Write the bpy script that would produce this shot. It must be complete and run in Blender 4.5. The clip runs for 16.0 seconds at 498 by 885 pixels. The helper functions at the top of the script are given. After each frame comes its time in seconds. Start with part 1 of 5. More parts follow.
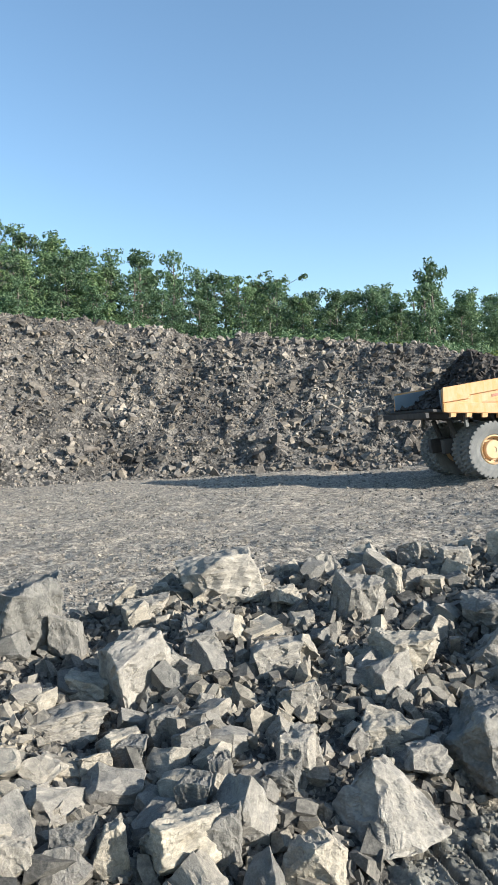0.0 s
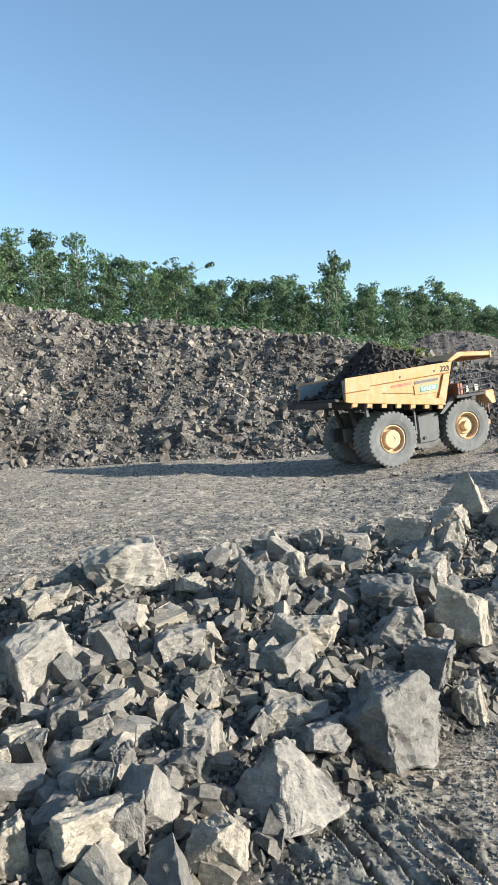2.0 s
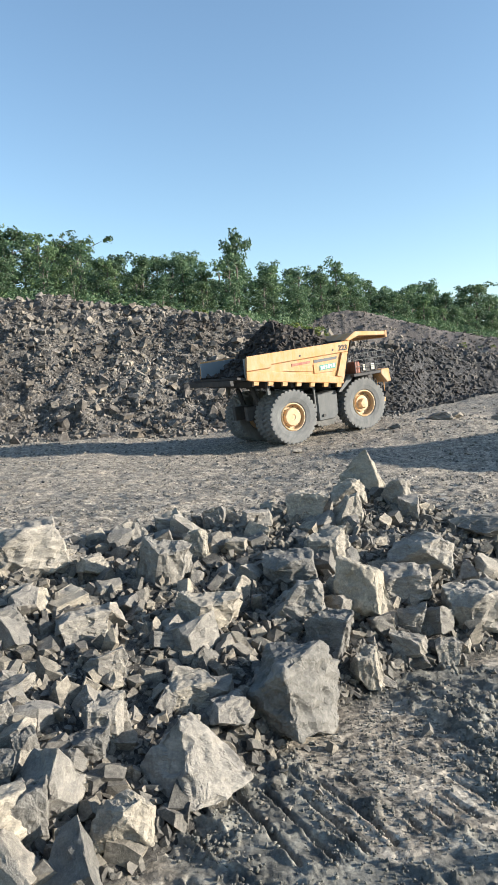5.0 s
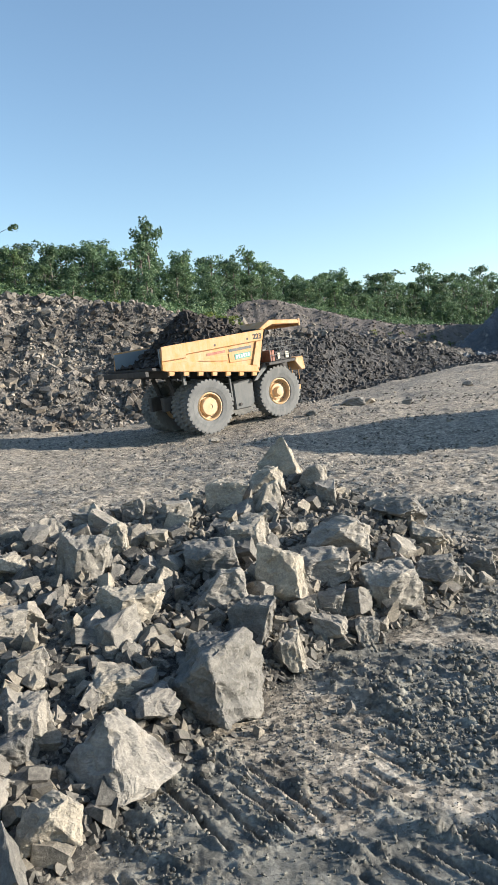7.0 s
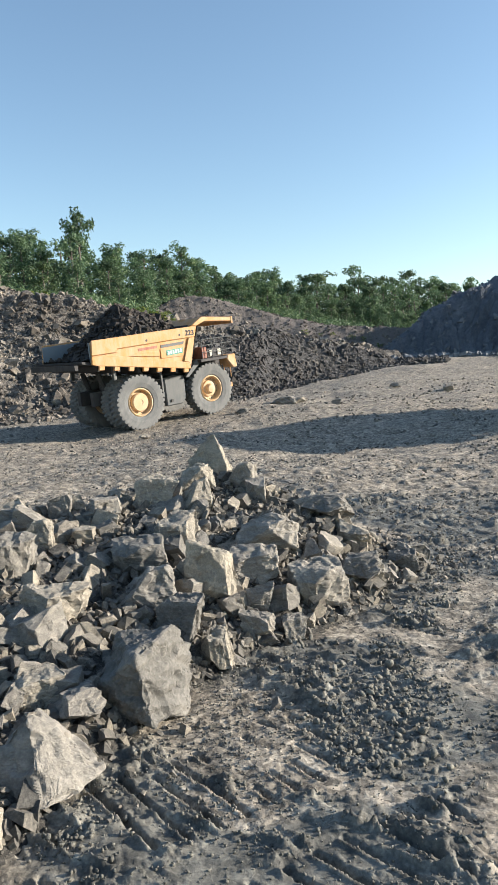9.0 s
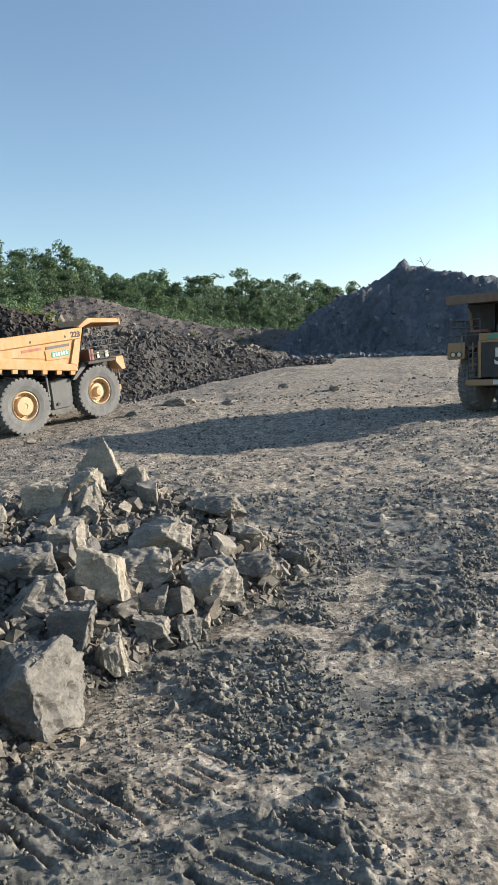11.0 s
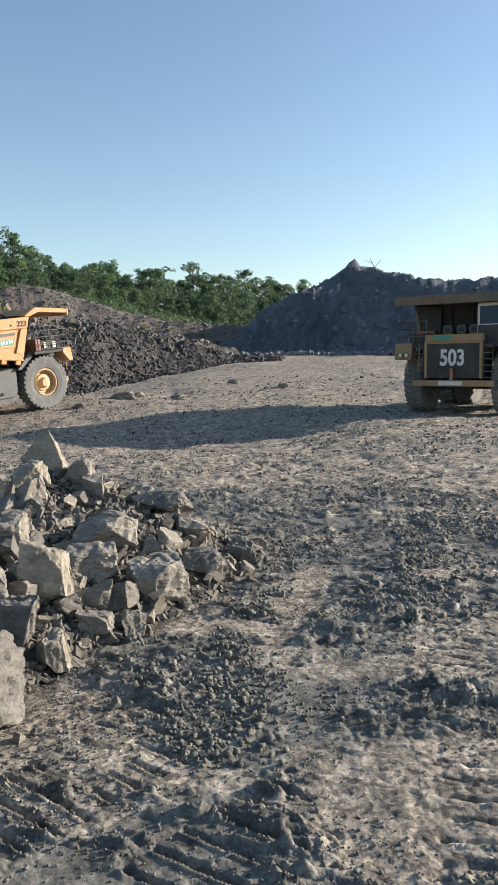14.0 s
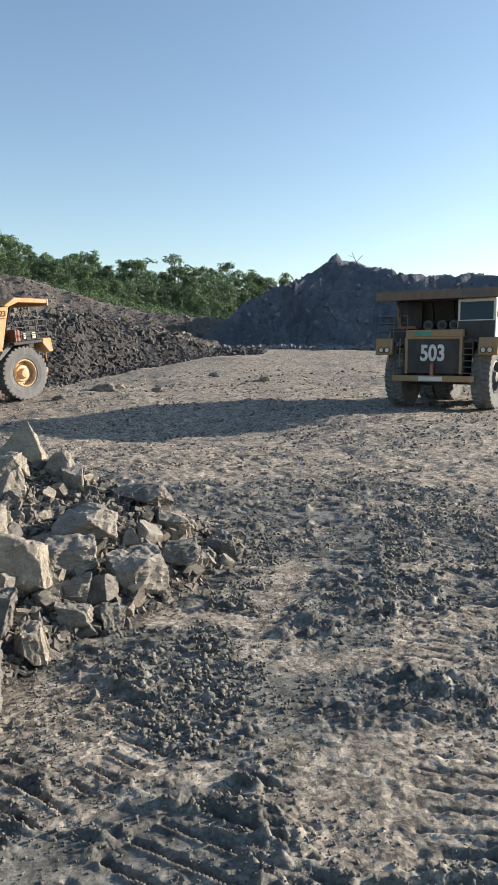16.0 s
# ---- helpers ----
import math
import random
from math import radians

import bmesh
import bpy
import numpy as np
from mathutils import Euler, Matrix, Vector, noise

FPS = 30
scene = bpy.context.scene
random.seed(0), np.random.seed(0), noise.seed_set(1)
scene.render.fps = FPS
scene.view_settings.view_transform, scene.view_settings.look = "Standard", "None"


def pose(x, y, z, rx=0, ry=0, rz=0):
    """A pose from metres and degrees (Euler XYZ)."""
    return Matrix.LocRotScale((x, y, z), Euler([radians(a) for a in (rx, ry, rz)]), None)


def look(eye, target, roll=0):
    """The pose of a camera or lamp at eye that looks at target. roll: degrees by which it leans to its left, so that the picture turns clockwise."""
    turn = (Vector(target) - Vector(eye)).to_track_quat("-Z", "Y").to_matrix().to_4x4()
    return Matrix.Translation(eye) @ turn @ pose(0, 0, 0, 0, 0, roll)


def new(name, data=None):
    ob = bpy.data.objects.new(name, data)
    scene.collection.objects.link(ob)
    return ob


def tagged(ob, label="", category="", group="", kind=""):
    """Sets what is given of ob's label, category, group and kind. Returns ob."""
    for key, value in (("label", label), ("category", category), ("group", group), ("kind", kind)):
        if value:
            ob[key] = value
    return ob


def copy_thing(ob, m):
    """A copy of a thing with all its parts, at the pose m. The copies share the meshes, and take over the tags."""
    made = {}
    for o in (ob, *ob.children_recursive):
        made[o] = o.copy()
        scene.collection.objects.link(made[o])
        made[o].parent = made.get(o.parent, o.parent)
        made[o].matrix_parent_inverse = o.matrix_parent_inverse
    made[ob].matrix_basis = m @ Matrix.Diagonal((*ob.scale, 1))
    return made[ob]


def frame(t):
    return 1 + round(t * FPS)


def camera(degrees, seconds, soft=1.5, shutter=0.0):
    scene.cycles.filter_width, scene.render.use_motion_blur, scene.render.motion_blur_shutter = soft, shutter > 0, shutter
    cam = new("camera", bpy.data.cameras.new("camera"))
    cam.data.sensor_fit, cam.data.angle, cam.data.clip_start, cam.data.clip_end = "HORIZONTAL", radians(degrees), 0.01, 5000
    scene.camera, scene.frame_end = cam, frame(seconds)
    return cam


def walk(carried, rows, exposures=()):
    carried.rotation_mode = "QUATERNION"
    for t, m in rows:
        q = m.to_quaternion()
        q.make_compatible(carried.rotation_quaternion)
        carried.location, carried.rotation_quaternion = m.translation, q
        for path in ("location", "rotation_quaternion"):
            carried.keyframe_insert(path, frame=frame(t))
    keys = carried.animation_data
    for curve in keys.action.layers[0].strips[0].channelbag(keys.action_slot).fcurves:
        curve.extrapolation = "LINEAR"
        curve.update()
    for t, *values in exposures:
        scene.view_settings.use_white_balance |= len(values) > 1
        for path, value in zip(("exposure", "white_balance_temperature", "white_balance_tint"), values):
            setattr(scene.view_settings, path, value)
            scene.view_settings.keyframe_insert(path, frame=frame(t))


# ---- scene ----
# A rubble heap at the edge of a haul road in an open pit mine; the camera stands still and pans to the right.
cam = camera(38.5, 16.0, soft=0.95)
EYE = 2.8
ROWS = [  # seconds, yaw, pitch, roll
    (0, 10.09, -1.13, 3.08), (0.5, 9.98, -1.42, 2.96), (1, 9.17, -1.55, 2.51), (1.5, 4.58, -1.87, 2.40),
    (2, 2.52, -2.42, 2.47), (2.5, 2.04, -3.39, 2.69), (3, 2.02, -3.68, 2.78), (3.5, 1.93, -3.77, 3.02),
    (4, -0.02, -4.01, 2.79), (4.5, -2.86, -4.30, 2.50), (5, -5.34, -4.51, 2.49), (7.5, -12.99, -5.81, 3.34),
    (8, -14.09, -5.80, 2.65), (8.5, -16.60, -6.03, 2.40), (9, -17.52, -6.20, 2.23), (9.5, -18.99, -6.34, 2.09),
    (10, -24.91, -6.58, 3.32), (12.5, -26.79, -6.43, 2.33), (13, -26.86, -6.61, 2.35), (13.5, -27.49, -6.77, 1.49),
    (14, -30.33, -6.90, 0.95), (14.5, -31.23, -7.07, 0.97), (15, -31.65, -7.22, 0.47), (15.5, -31.76, -7.31, 0.30),
    (16, -31.80, -7.45, 0.30)]
walk(cam, [(t, pose(0, 0, EYE, 90 + p, r, y)) for t, y, p, r in ROWS],
     [(0, 1.29, 5800, 3.5), (5, 1.26, 5980, 5), (9, 1.16, 6130, 6), (12.5, 0.96, 6230, 7.5), (16, 0.98, 6270, 8.5)])

# ---- light ----
SUN_BEARING, SUN_UP = 103.0, 17.5
world = bpy.data.worlds.new("sky")
scene.world = world
world.use_nodes = True
wt = world.node_tree
sky = wt.nodes.new("ShaderNodeTexSky")
sky.sky_type, sky.sun_disc = "NISHITA", False
sky.sun_elevation, sky.sun_rotation = radians(SUN_UP), radians(SUN_BEARING)
sky.air_density, sky.dust_density, sky.ozone_density = 1.0, 0.5, 1.0
wt.nodes["Background"].inputs["Strength"].default_value = 0.1
wt.links.new(sky.outputs[0], wt.nodes["Background"].inputs["Color"])
sun_way = Vector((math.cos(radians(SUN_UP)) * math.sin(radians(SUN_BEARING)),
                  math.cos(radians(SUN_UP)) * math.cos(radians(SUN_BEARING)), math.sin(radians(SUN_UP))))
sun = new("sun", bpy.data.lights.new("sun", "SUN"))
sun.data.energy, sun.data.angle, sun.data.color = 5.0, radians(0.6), (1.0, 0.86, 0.72)
sun.matrix_world = look(sun_way * 300, (0, 0, 0))


# ---- numpy noise ----
def lattice(i, j, seed):
    h = (i * 374761393 + j * 668265263 + seed * 974711) & 0x7fffffff
    h = ((h ^ (h >> 13)) * 1274126177) & 0x7fffffff
    return ((h ^ (h >> 16)) & 0xffff) / 65535.0


def vnoise(x, y, seed=0):
    x, y = np.asarray(x, float), np.asarray(y, float)
    i, j = np.floor(x).astype(np.int64), np.floor(y).astype(np.int64)
    u, v = x - i, y - j
    u, v = u * u * (3 - 2 * u), v * v * (3 - 2 * v)
    a, b = lattice(i, j, seed), lattice(i + 1, j, seed)
    c, d = lattice(i, j + 1, seed), lattice(i + 1, j + 1, seed)
    return (a + (b - a) * u) * (1 - v) + (c + (d - c) * u) * v - 0.5


def fbm(x, y, octaves=4, seed=0, gain=0.5):
    total, amp = 0.0, 1.0
    for k in range(octaves):
        total = total + amp * vnoise(x * 2 ** k + 17.3 * k, y * 2 ** k - 9.1 * k, seed + k)
        amp *= gain
    return total


def smooth(v, a, b):
    u = np.clip((np.asarray(v, float) - a) / (b - a), 0, 1)
    return u * u * (3 - 2 * u)


def bearing(x, y):
    return np.degrees(np.arctan2(x, y)), np.hypot(x, y)


def rise(deg):
    return np.tan(np.radians(deg))


# ---- heights of the land ----
HEAP_B = [-64, -46, -30, -26, -21, -16, -10, -5, 3, 8, 14, 17, 20, 25, 28, 30.5, 40]
HEAP_FOOT = [3.0, 3.0, 3.2, 3.3, 3.4, 3.5, 3.7, 4.0, 4.6, 5.45, 6.3, 6.7, 6.9, 7.4, 8.2, 9.3, 9.4]
HEAP_CREST = [7.5, 7.8, 8.0, 8.2, 8.5, 8.7, 9.0, 9.2, 9.5, 9.9, 10.3, 10.3, 10.2, 10.0, 9.9, 9.7, 9.7]
HEAP_TALL = [0.0, 0.85, 1.0, 0.72, 0.75, 1.05, 0.9, 1.0, 1.0, 1.1, 1.2, 1.1, 0.92, 0.55, 0.22, 0.0, 0.0]


def heap_z(x, y):
    b, d = bearing(x, y)
    f, c, h = [sum(np.interp(b + k, HEAP_B, row) for k in (-2, 0, 2)) / 3 for row in (HEAP_FOOT, HEAP_CREST, HEAP_TALL)]
    u = np.clip((d - f) / (c - f), 0, 1)
    v = np.clip((d - c) / (1.6 * h + 0.3), 0, 1)
    return h * np.where(d < c, u ** 0.8 * (1.15 - 0.15 * u), 1 - v * v * (3 - 2 * v))


TRUCK_A = (5.20, 42.22, -0.55, 23.1, 5.8)   # x, y, z, heading, climb
TRUCK_B = (32.0, 27.6, -0.12, 205.2, 0.0)


def land_z(x, y):
    z = plain_z(x, y)
    for tx, ty, tz, turn, climb in (TRUCK_A, TRUCK_B):
        hx, hy = math.cos(radians(turn)), math.sin(radians(turn))
        along = (x - tx) * hx + (y - ty) * hy
        gap = np.hypot(x - tx - 2.6 * hx, y - ty - 2.6 * hy)
        w = 1 - smooth(gap, 5.0, 15.0)
        z = z * (1 - w) + w * (tz + np.clip(along, -4, 9) * rise(climb))
    return z


def plain_z(x, y):
    b, d = bearing(x, y)
    dip = -0.7 * smooth(d, 12, 30) * (1 - smooth(b, 2, 16))
    ramp = 2.9 * smooth(d, 36, 96) * smooth(b, 12, 32)
    swell = 0.22 * fbm(x / 9, y / 9, 3, 5) * smooth(d, 12, 30)
    hollow = -0.75 * np.exp(-((b - 25) / 13) ** 2 - ((d - 28.5) / 6) ** 2)
    return dip + ramp + swell + hollow


# crawler tracks pressed into the mud: start, end, half width, bar spacing, bar angle
TRACKS = [((-0.7, 3.98), (2.7, 4.92), 0.42, 0.205, 0.14), ((0.6, 3.05), (2.6, 3.5), 0.36, 0.22, 0.25),
          ((2.75, 2.2), (5.6, 5.4), 0.30, 0.20, 0.0), ((4.3, 5.2), (9.4, 11.6), 0.46, 0.21, 0.0),
          ((1.5, 5.1), (4.0, 6.4), 0.3, 0.20, 0.15), ((5.4, 4.1), (10.5, 10.0), 0.42, 0.21, 0.0),
          ((5.0, 9.6), (11.5, 12.2), 0.4, 0.24, 0.0)]
AXIS = (0.62, 0.785)   # the way the machines went


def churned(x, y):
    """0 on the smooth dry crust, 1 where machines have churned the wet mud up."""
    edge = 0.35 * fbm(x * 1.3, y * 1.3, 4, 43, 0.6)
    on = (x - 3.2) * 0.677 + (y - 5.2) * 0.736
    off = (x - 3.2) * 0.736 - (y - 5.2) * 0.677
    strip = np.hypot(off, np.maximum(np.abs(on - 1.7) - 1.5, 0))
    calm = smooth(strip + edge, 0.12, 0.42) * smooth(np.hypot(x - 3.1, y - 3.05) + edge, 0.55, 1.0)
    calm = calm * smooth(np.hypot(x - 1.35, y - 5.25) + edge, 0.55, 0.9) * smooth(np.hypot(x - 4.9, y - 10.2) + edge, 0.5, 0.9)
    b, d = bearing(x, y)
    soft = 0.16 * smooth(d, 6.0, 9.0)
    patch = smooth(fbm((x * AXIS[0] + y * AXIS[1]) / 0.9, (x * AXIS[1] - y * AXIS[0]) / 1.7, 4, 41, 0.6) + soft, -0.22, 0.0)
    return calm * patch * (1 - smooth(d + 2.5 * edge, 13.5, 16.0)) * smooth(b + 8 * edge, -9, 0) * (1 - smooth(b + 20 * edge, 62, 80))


def mud_z(x, y):
    """Fine relief of the trodden mud near the camera."""
    b, d = bearing(x, y)
    near = (1 - smooth(d, 14, 22)) * smooth(d, 1.6, 2.6) * smooth(b, -40, -32) * (1 - smooth(b, 54, 60))
    churn = churned(x, y)
    along, across = x * AXIS[0] + y * AXIS[1], x * AXIS[1] - y * AXIS[0]
    bend = 0.16 * fbm(x * 1.7, y * 1.7, 4, 27)
    z = 0.05 * fbm(x * 0.9, y * 0.9, 3, 11) * near
    # torn ridges drawn out across the way of travel, and crumbs between
    ridge = smooth(0.10 - np.abs(fbm((along + bend) * 3.6, across * 1.2, 3, 21, 0.5)), 0.0, 0.07)
    small = smooth(0.12 - np.abs(fbm((along + bend) * 9.0, across * 3.6, 3, 23, 0.55)), 0.0, 0.08)
    crumb = fbm(x * 21, y * 21, 3, 25, 0.75)
    z = z + (0.058 * ridge + 0.036 * small + 0.022 * crumb) * (0.6 + 0.9 * fbm(x * 1.5, y * 1.5, 3, 33)) * churn * near
    pit = smooth(fbm(x * 7, y * 7, 3, 31, 0.6), 0.2, 0.3)
    z = z + (0.009 * crumb - 0.006 * pit + 0.008 * small * smooth(fbm(x * 2, y * 2, 2, 35), 0.0, 0.2)) * (1 - churn) * near
    for (ax, ay), (ex, ey), half, step, lean in TRACKS:
        length = math.hypot(ex - ax, ey - ay)
        ux, uy = (ex - ax) / length, (ey - ay) / length
        on, off = (x - ax) * ux + (y - ay) * uy, -(x - ax) * uy + (y - ay) * ux
        wob = 0.06 * fbm(x * 0.8, y * 0.8, 2, 61)
        inside = smooth(half - np.abs(off + wob), -0.02, 0.04) * smooth(on, -0.1, 0.3) * smooth(length - on, -0.1, 0.3)
        worn = smooth(fbm(x * 1.5, y * 1.5, 3, 71), -0.22, 0.02) * smooth(fbm(x * 5, y * 5, 2, 73), -0.35, -0.1)
        phase = ((on + lean * off + 0.02 * fbm(x * 2.2, y * 2.2, 2, 81)) / step) % 1.0
        groove = smooth(phase, 0.36, 0.44) * (1 - smooth(phase, 0.52, 0.70))
        lip = smooth(phase, 0.24, 0.34) * (1 - smooth(phase, 0.34, 0.40))
        z = z - inside * worn * (0.060 * groove - 0.020 * lip) * near
        rim = np.exp(-((np.abs(off + wob) - half - 0.07) / 0.05) ** 2) * smooth(on, 0, 0.3) * smooth(length - on, 0, 0.3)
        z = z + 0.045 * rim * (0.25 + 0.75 * churn) * smooth(fbm(x * 3.1, y * 3.1, 4, 91, 0.7), 0.0, 0.2) * (0.5 + 0.5 * small) * near
    return z


def ground_z(x, y):
    b, d = bearing(x, y)
    seen = smooth(b, -40, -33) * (1 - smooth(b, 54, 60))
    far = smooth(d, 12, 18) * (1 - smooth(d, 110, 160)) * (0.25 + 0.75 * seen)
    stony = (0.07 * fbm(x * 1.3, y * 1.3, 5, 31, 0.6) + 0.14 * fbm(x / 3, y / 3, 3, 35)) * far
    worn = 0.09 * fbm(x / 5 + 0.3 * y, y * 0.9 - 0.25 * x, 4, 39, 0.6) * smooth(d, 12, 20) * (1 - smooth(d, 70, 100)) * seen
    pebbly = worn + 0.045 * fbm(x * 4.6, y * 4.6, 4, 37, 0.75) * smooth(d, 10, 14) * (1 - smooth(d, 70, 90)) * seen
    return land_z(x, y) + mud_z(x, y) + stony + pebbly


# spoil banks: bearing, elevation of the crest, distance of the foot
def bank_profile(x, y, bs, crest_deg, foot, slope=1.35, back=14.0):
    b, d = bearing(x, y)
    t, f = rise(np.interp(b, bs, crest_deg)), np.interp(b, bs, foot)
    top = (EYE + f * t) / (1 - slope * t)
    low = -1.2
    run = slope * (top - low)
    u = np.clip((d - f + 1.5) / run, 0, 1)
    face = low + (top - low) * u
    fall = np.clip((d - f + 1.5 - run) / back, 0, None)
    return face - 3.0 * smooth(fall, 0.25, 2.0), u


BANK = ([-60, -29, -20, -13, -6, 1, 7.3, 10, 13, 18, 24, 30], [10.5, 9.6, 8.7, 7.5, 7.0, 6.0, 4.7, 3.9, 3.3, 2.6, 1.6, 0.2],
        [56, 58, 58, 57, 56, 55, 56, 58, 63, 70, 80, 86])
DARK = ([6, 9, 11, 14, 17.6, 20, 23, 26, 29, 31, 33.5], [-2.5, 1.2, 2.5, 2.9, 2.4, 2.5, 1.9, 1.2, 0.0, -0.5, -1.4],
        [54, 55, 56, 58, 61, 66, 70, 73, 77, 79, 80])
FARB = ([6, 9, 11.8, 13.2, 14.5, 16.8, 19.6, 22, 24.6, 28.7, 33, 36], [3.0, 4.2, 5.5, 5.6, 5.4, 4.8, 3.9, 3.3, 2.8, 2.5, 1.9, 1.0],
        [104, 104, 104, 104, 104, 105, 106, 107, 108, 110, 112, 112])
HILL = ([26.5, 28.6, 30.4, 32, 34, 35.9, 37.3, 37.9, 38.3, 38.8, 39.1, 39.8, 41, 44, 45.7, 47.5, 49.4, 50.7, 54, 60, 70],
        [-0.8, 0.8, 2.6, 3.9, 4.7, 5.2, 6.1, 6.45, 6.95, 7.05, 6.7, 6.5, 6.2, 5.6, 5.85, 5.5, 5.75, 5.2, 5.5, 5.0, 3.0],
        [90, 90, 90, 90, 91, 92, 92, 92, 92, 92, 92, 92, 91, 90, 90, 90, 90, 90, 90, 90, 90])


def bank_z(x, y):
    z, u = bank_profile(x, y, *BANK)
    gully = 2.6 * np.abs(fbm(x / 6, y / 16, 3, 101)) * u * (1.15 - u)
    return z - gully + (0.9 * fbm(x / 3, y / 3, 4, 103) + 0.6 * fbm(x * 0.9, y * 0.9, 4, 107, 0.65)) * smooth(u, 0.0, 0.15)


def dark_z(x, y):
    z, u = bank_profile(x, y, *DARK, back=5.0)
    z = z - 5.0 * smooth(bearing(x, y)[1] - np.interp(bearing(x, y)[0], DARK[0], DARK[2]), 10, 24)
    return z - 0.25 + (0.9 * fbm(x / 5, y / 5, 3, 113) + 0.42 * fbm(x / 1.6, y / 1.6, 4, 117, 0.6)) * smooth(u, 0, 0.2)


def farb_z(x, y):
    z, u = bank_profile(x, y, *FARB, slope=1.25)
    b, d = bearing(x, y)
    furrow = 0.13 * np.sin(b * 9.0 + 0.6 * d + 9.0 * fbm(b / 2.2, d / 14, 3, 131)) * u * (1.1 - u) * 3
    return z + furrow * 0.5 + (0.5 * fbm(x / 4, y / 4, 3, 133) + 0.3 * fbm(x, y, 3, 137)) * smooth(u, 0, 0.2)


def hill_z(x, y):
    z, u = bank_profile(x, y, *HILL, slope=1.2, back=30)
    b, d = bearing(x, y)
    ledge = -1.2 * smooth(u, 0.45, 0.55) * (1 - smooth(u, 0.62, 0.8))
    # oblique beds that break off in ledges
    bed = (0.42 * b - 7.0 * u + 1.6 * fbm(x / 14, y / 14, 3, 149)) % 1.0
    shelf = 1.5 * (bed - 0.5) * smooth(1 - bed, 0.0, 0.12) * smooth(u, 0.1, 0.3)
    crag = 2.8 * fbm(x / 9, y / 9, 5, 141, 0.58) + 0.8 * np.abs(fbm(x / 2.2 + y / 5, y / 2.2, 3, 147)) + 0.8 * fbm(x / 2.6, y / 2.6, 3, 143, 0.6) + shelf
    return z + ledge * smooth(b, 39, 43) + crag * smooth(u, 0, 0.12) * (1 - 0.6 * smooth(u, 0.85, 1.0))


WOOD_B = [-70, -45, -28, -23, -14, -8, -4, 4.6, 9.5, 11, 17, 24.6, 29, 33, 40, 50]
WOOD_TOP = [17.2, 17.5, 17.3, 14.8, 13.0, 11.4, 10.6, 10.1, 9.2, 9.0, 7.5, 6.7, 6.9, 6.0, 5.4, 4.5]
WOOD_LOW = [10.5, 10.2, 9.4, 8.9, 7.4, 7.2, 6.9, 5.3, 5.0, 5.0, 4.2, 2.4, 2.0, 1.6, 1.0, 1.0]
WOOD_D = [92, 92, 92, 92, 94, 95, 96, 98, 112, 125, 150, 165, 175, 185, 190, 190]


def wood_z(x, y):
    b, d = bearing(x, y)
    near = np.interp(b, WOOD_B, WOOD_D)
    z0 = EYE + near * rise(np.interp(b, WOOD_B, WOOD_LOW)) - 1.0
    z1 = EYE + (near + 46) * rise(np.interp(b, WOOD_B, WOOD_TOP)) - 12.5
    z = z0 + (z1 - z0) * np.clip((d - near) / 46, -0.6, 1.6) + 0.8 * fbm(x / 6, y / 6, 2, 151)
    return np.where(d < near, z - 0.16 * (near - d), z)


# ---- materials ----
def mat(name, rough=0.9, metal=0.0):
    m = bpy.data.materials.new(name)
    m.use_nodes = True
    b = m.node_tree.nodes["Principled BSDF"]
    b.inputs["Roughness"].default_value, b.inputs["Metallic"].default_value = rough, metal
    return m, m.node_tree, b


def noise_node(nt, vec, scale, detail=4.0, rough=0.6, dist=0.0):
    n = nt.nodes.new("ShaderNodeTexNoise")
    n.inputs["Scale"].default_value, n.inputs["Detail"].default_value = scale, detail
    n.inputs["Roughness"].default_value, n.inputs["Distortion"].default_value = rough, dist
    if vec is not None:
        nt.links.new(vec, n.inputs["Vector"])
    return n.outputs["Fac"]


def ramp_node(nt, fac, stops):
    r = nt.nodes.new("ShaderNodeValToRGB")
    while len(r.color_ramp.elements) < len(stops):
        r.color_ramp.elements.new(0.5)
    for e, (at, c) in zip(r.color_ramp.elements, stops):
        e.position, e.color = at, (*c, 1)
    nt.links.new(fac, r.inputs["Fac"])
    return r.outputs["Color"]


def mix_node(nt, fac, a, b, mode="MIX"):
    m = nt.nodes.new("ShaderNodeMix")
    m.data_type, m.blend_type = "RGBA", mode
    for sock, v in ((m.inputs[0], fac), (m.inputs[6], a), (m.inputs[7], b)):
        if hasattr(v, "node"):
            nt.links.new(v, sock)
        elif isinstance(v, tuple):
            sock.default_value = (*v, 1)
        else:
            sock.default_value = v
    return m.outputs[2]


def bump_node(nt, bsdf, height, strength, distance):
    b = nt.nodes.new("ShaderNodeBump")
    b.inputs["Strength"].default_value, b.inputs["Distance"].default_value = strength, distance
    nt.links.new(height, b.inputs["Height"])
    nt.links.new(b.outputs["Normal"], bsdf.inputs["Normal"])


def pebble_node(nt, vec, scale):
    """Stones packed side by side: a tone for each, and their rounded height."""
    n = nt.nodes.new("ShaderNodeTexVoronoi")
    n.inputs["Scale"].default_value, n.inputs["Randomness"].default_value = scale, 1.0
    nt.links.new(vec, n.inputs["Vector"])
    tone = nt.nodes.new("ShaderNodeSeparateColor")
    nt.links.new(n.outputs["Color"], tone.inputs[0])
    return tone.outputs[0], n.outputs["Distance"]


def where(nt, kind="Object"):
    return nt.nodes.new("ShaderNodeTexCoord").outputs[kind]


def place(nt):
    return nt.nodes.new("ShaderNodeNewGeometry").outputs["Position"]


def island(nt):
    return nt.nodes.new("ShaderNodeNewGeometry").outputs["Random Per Island"]


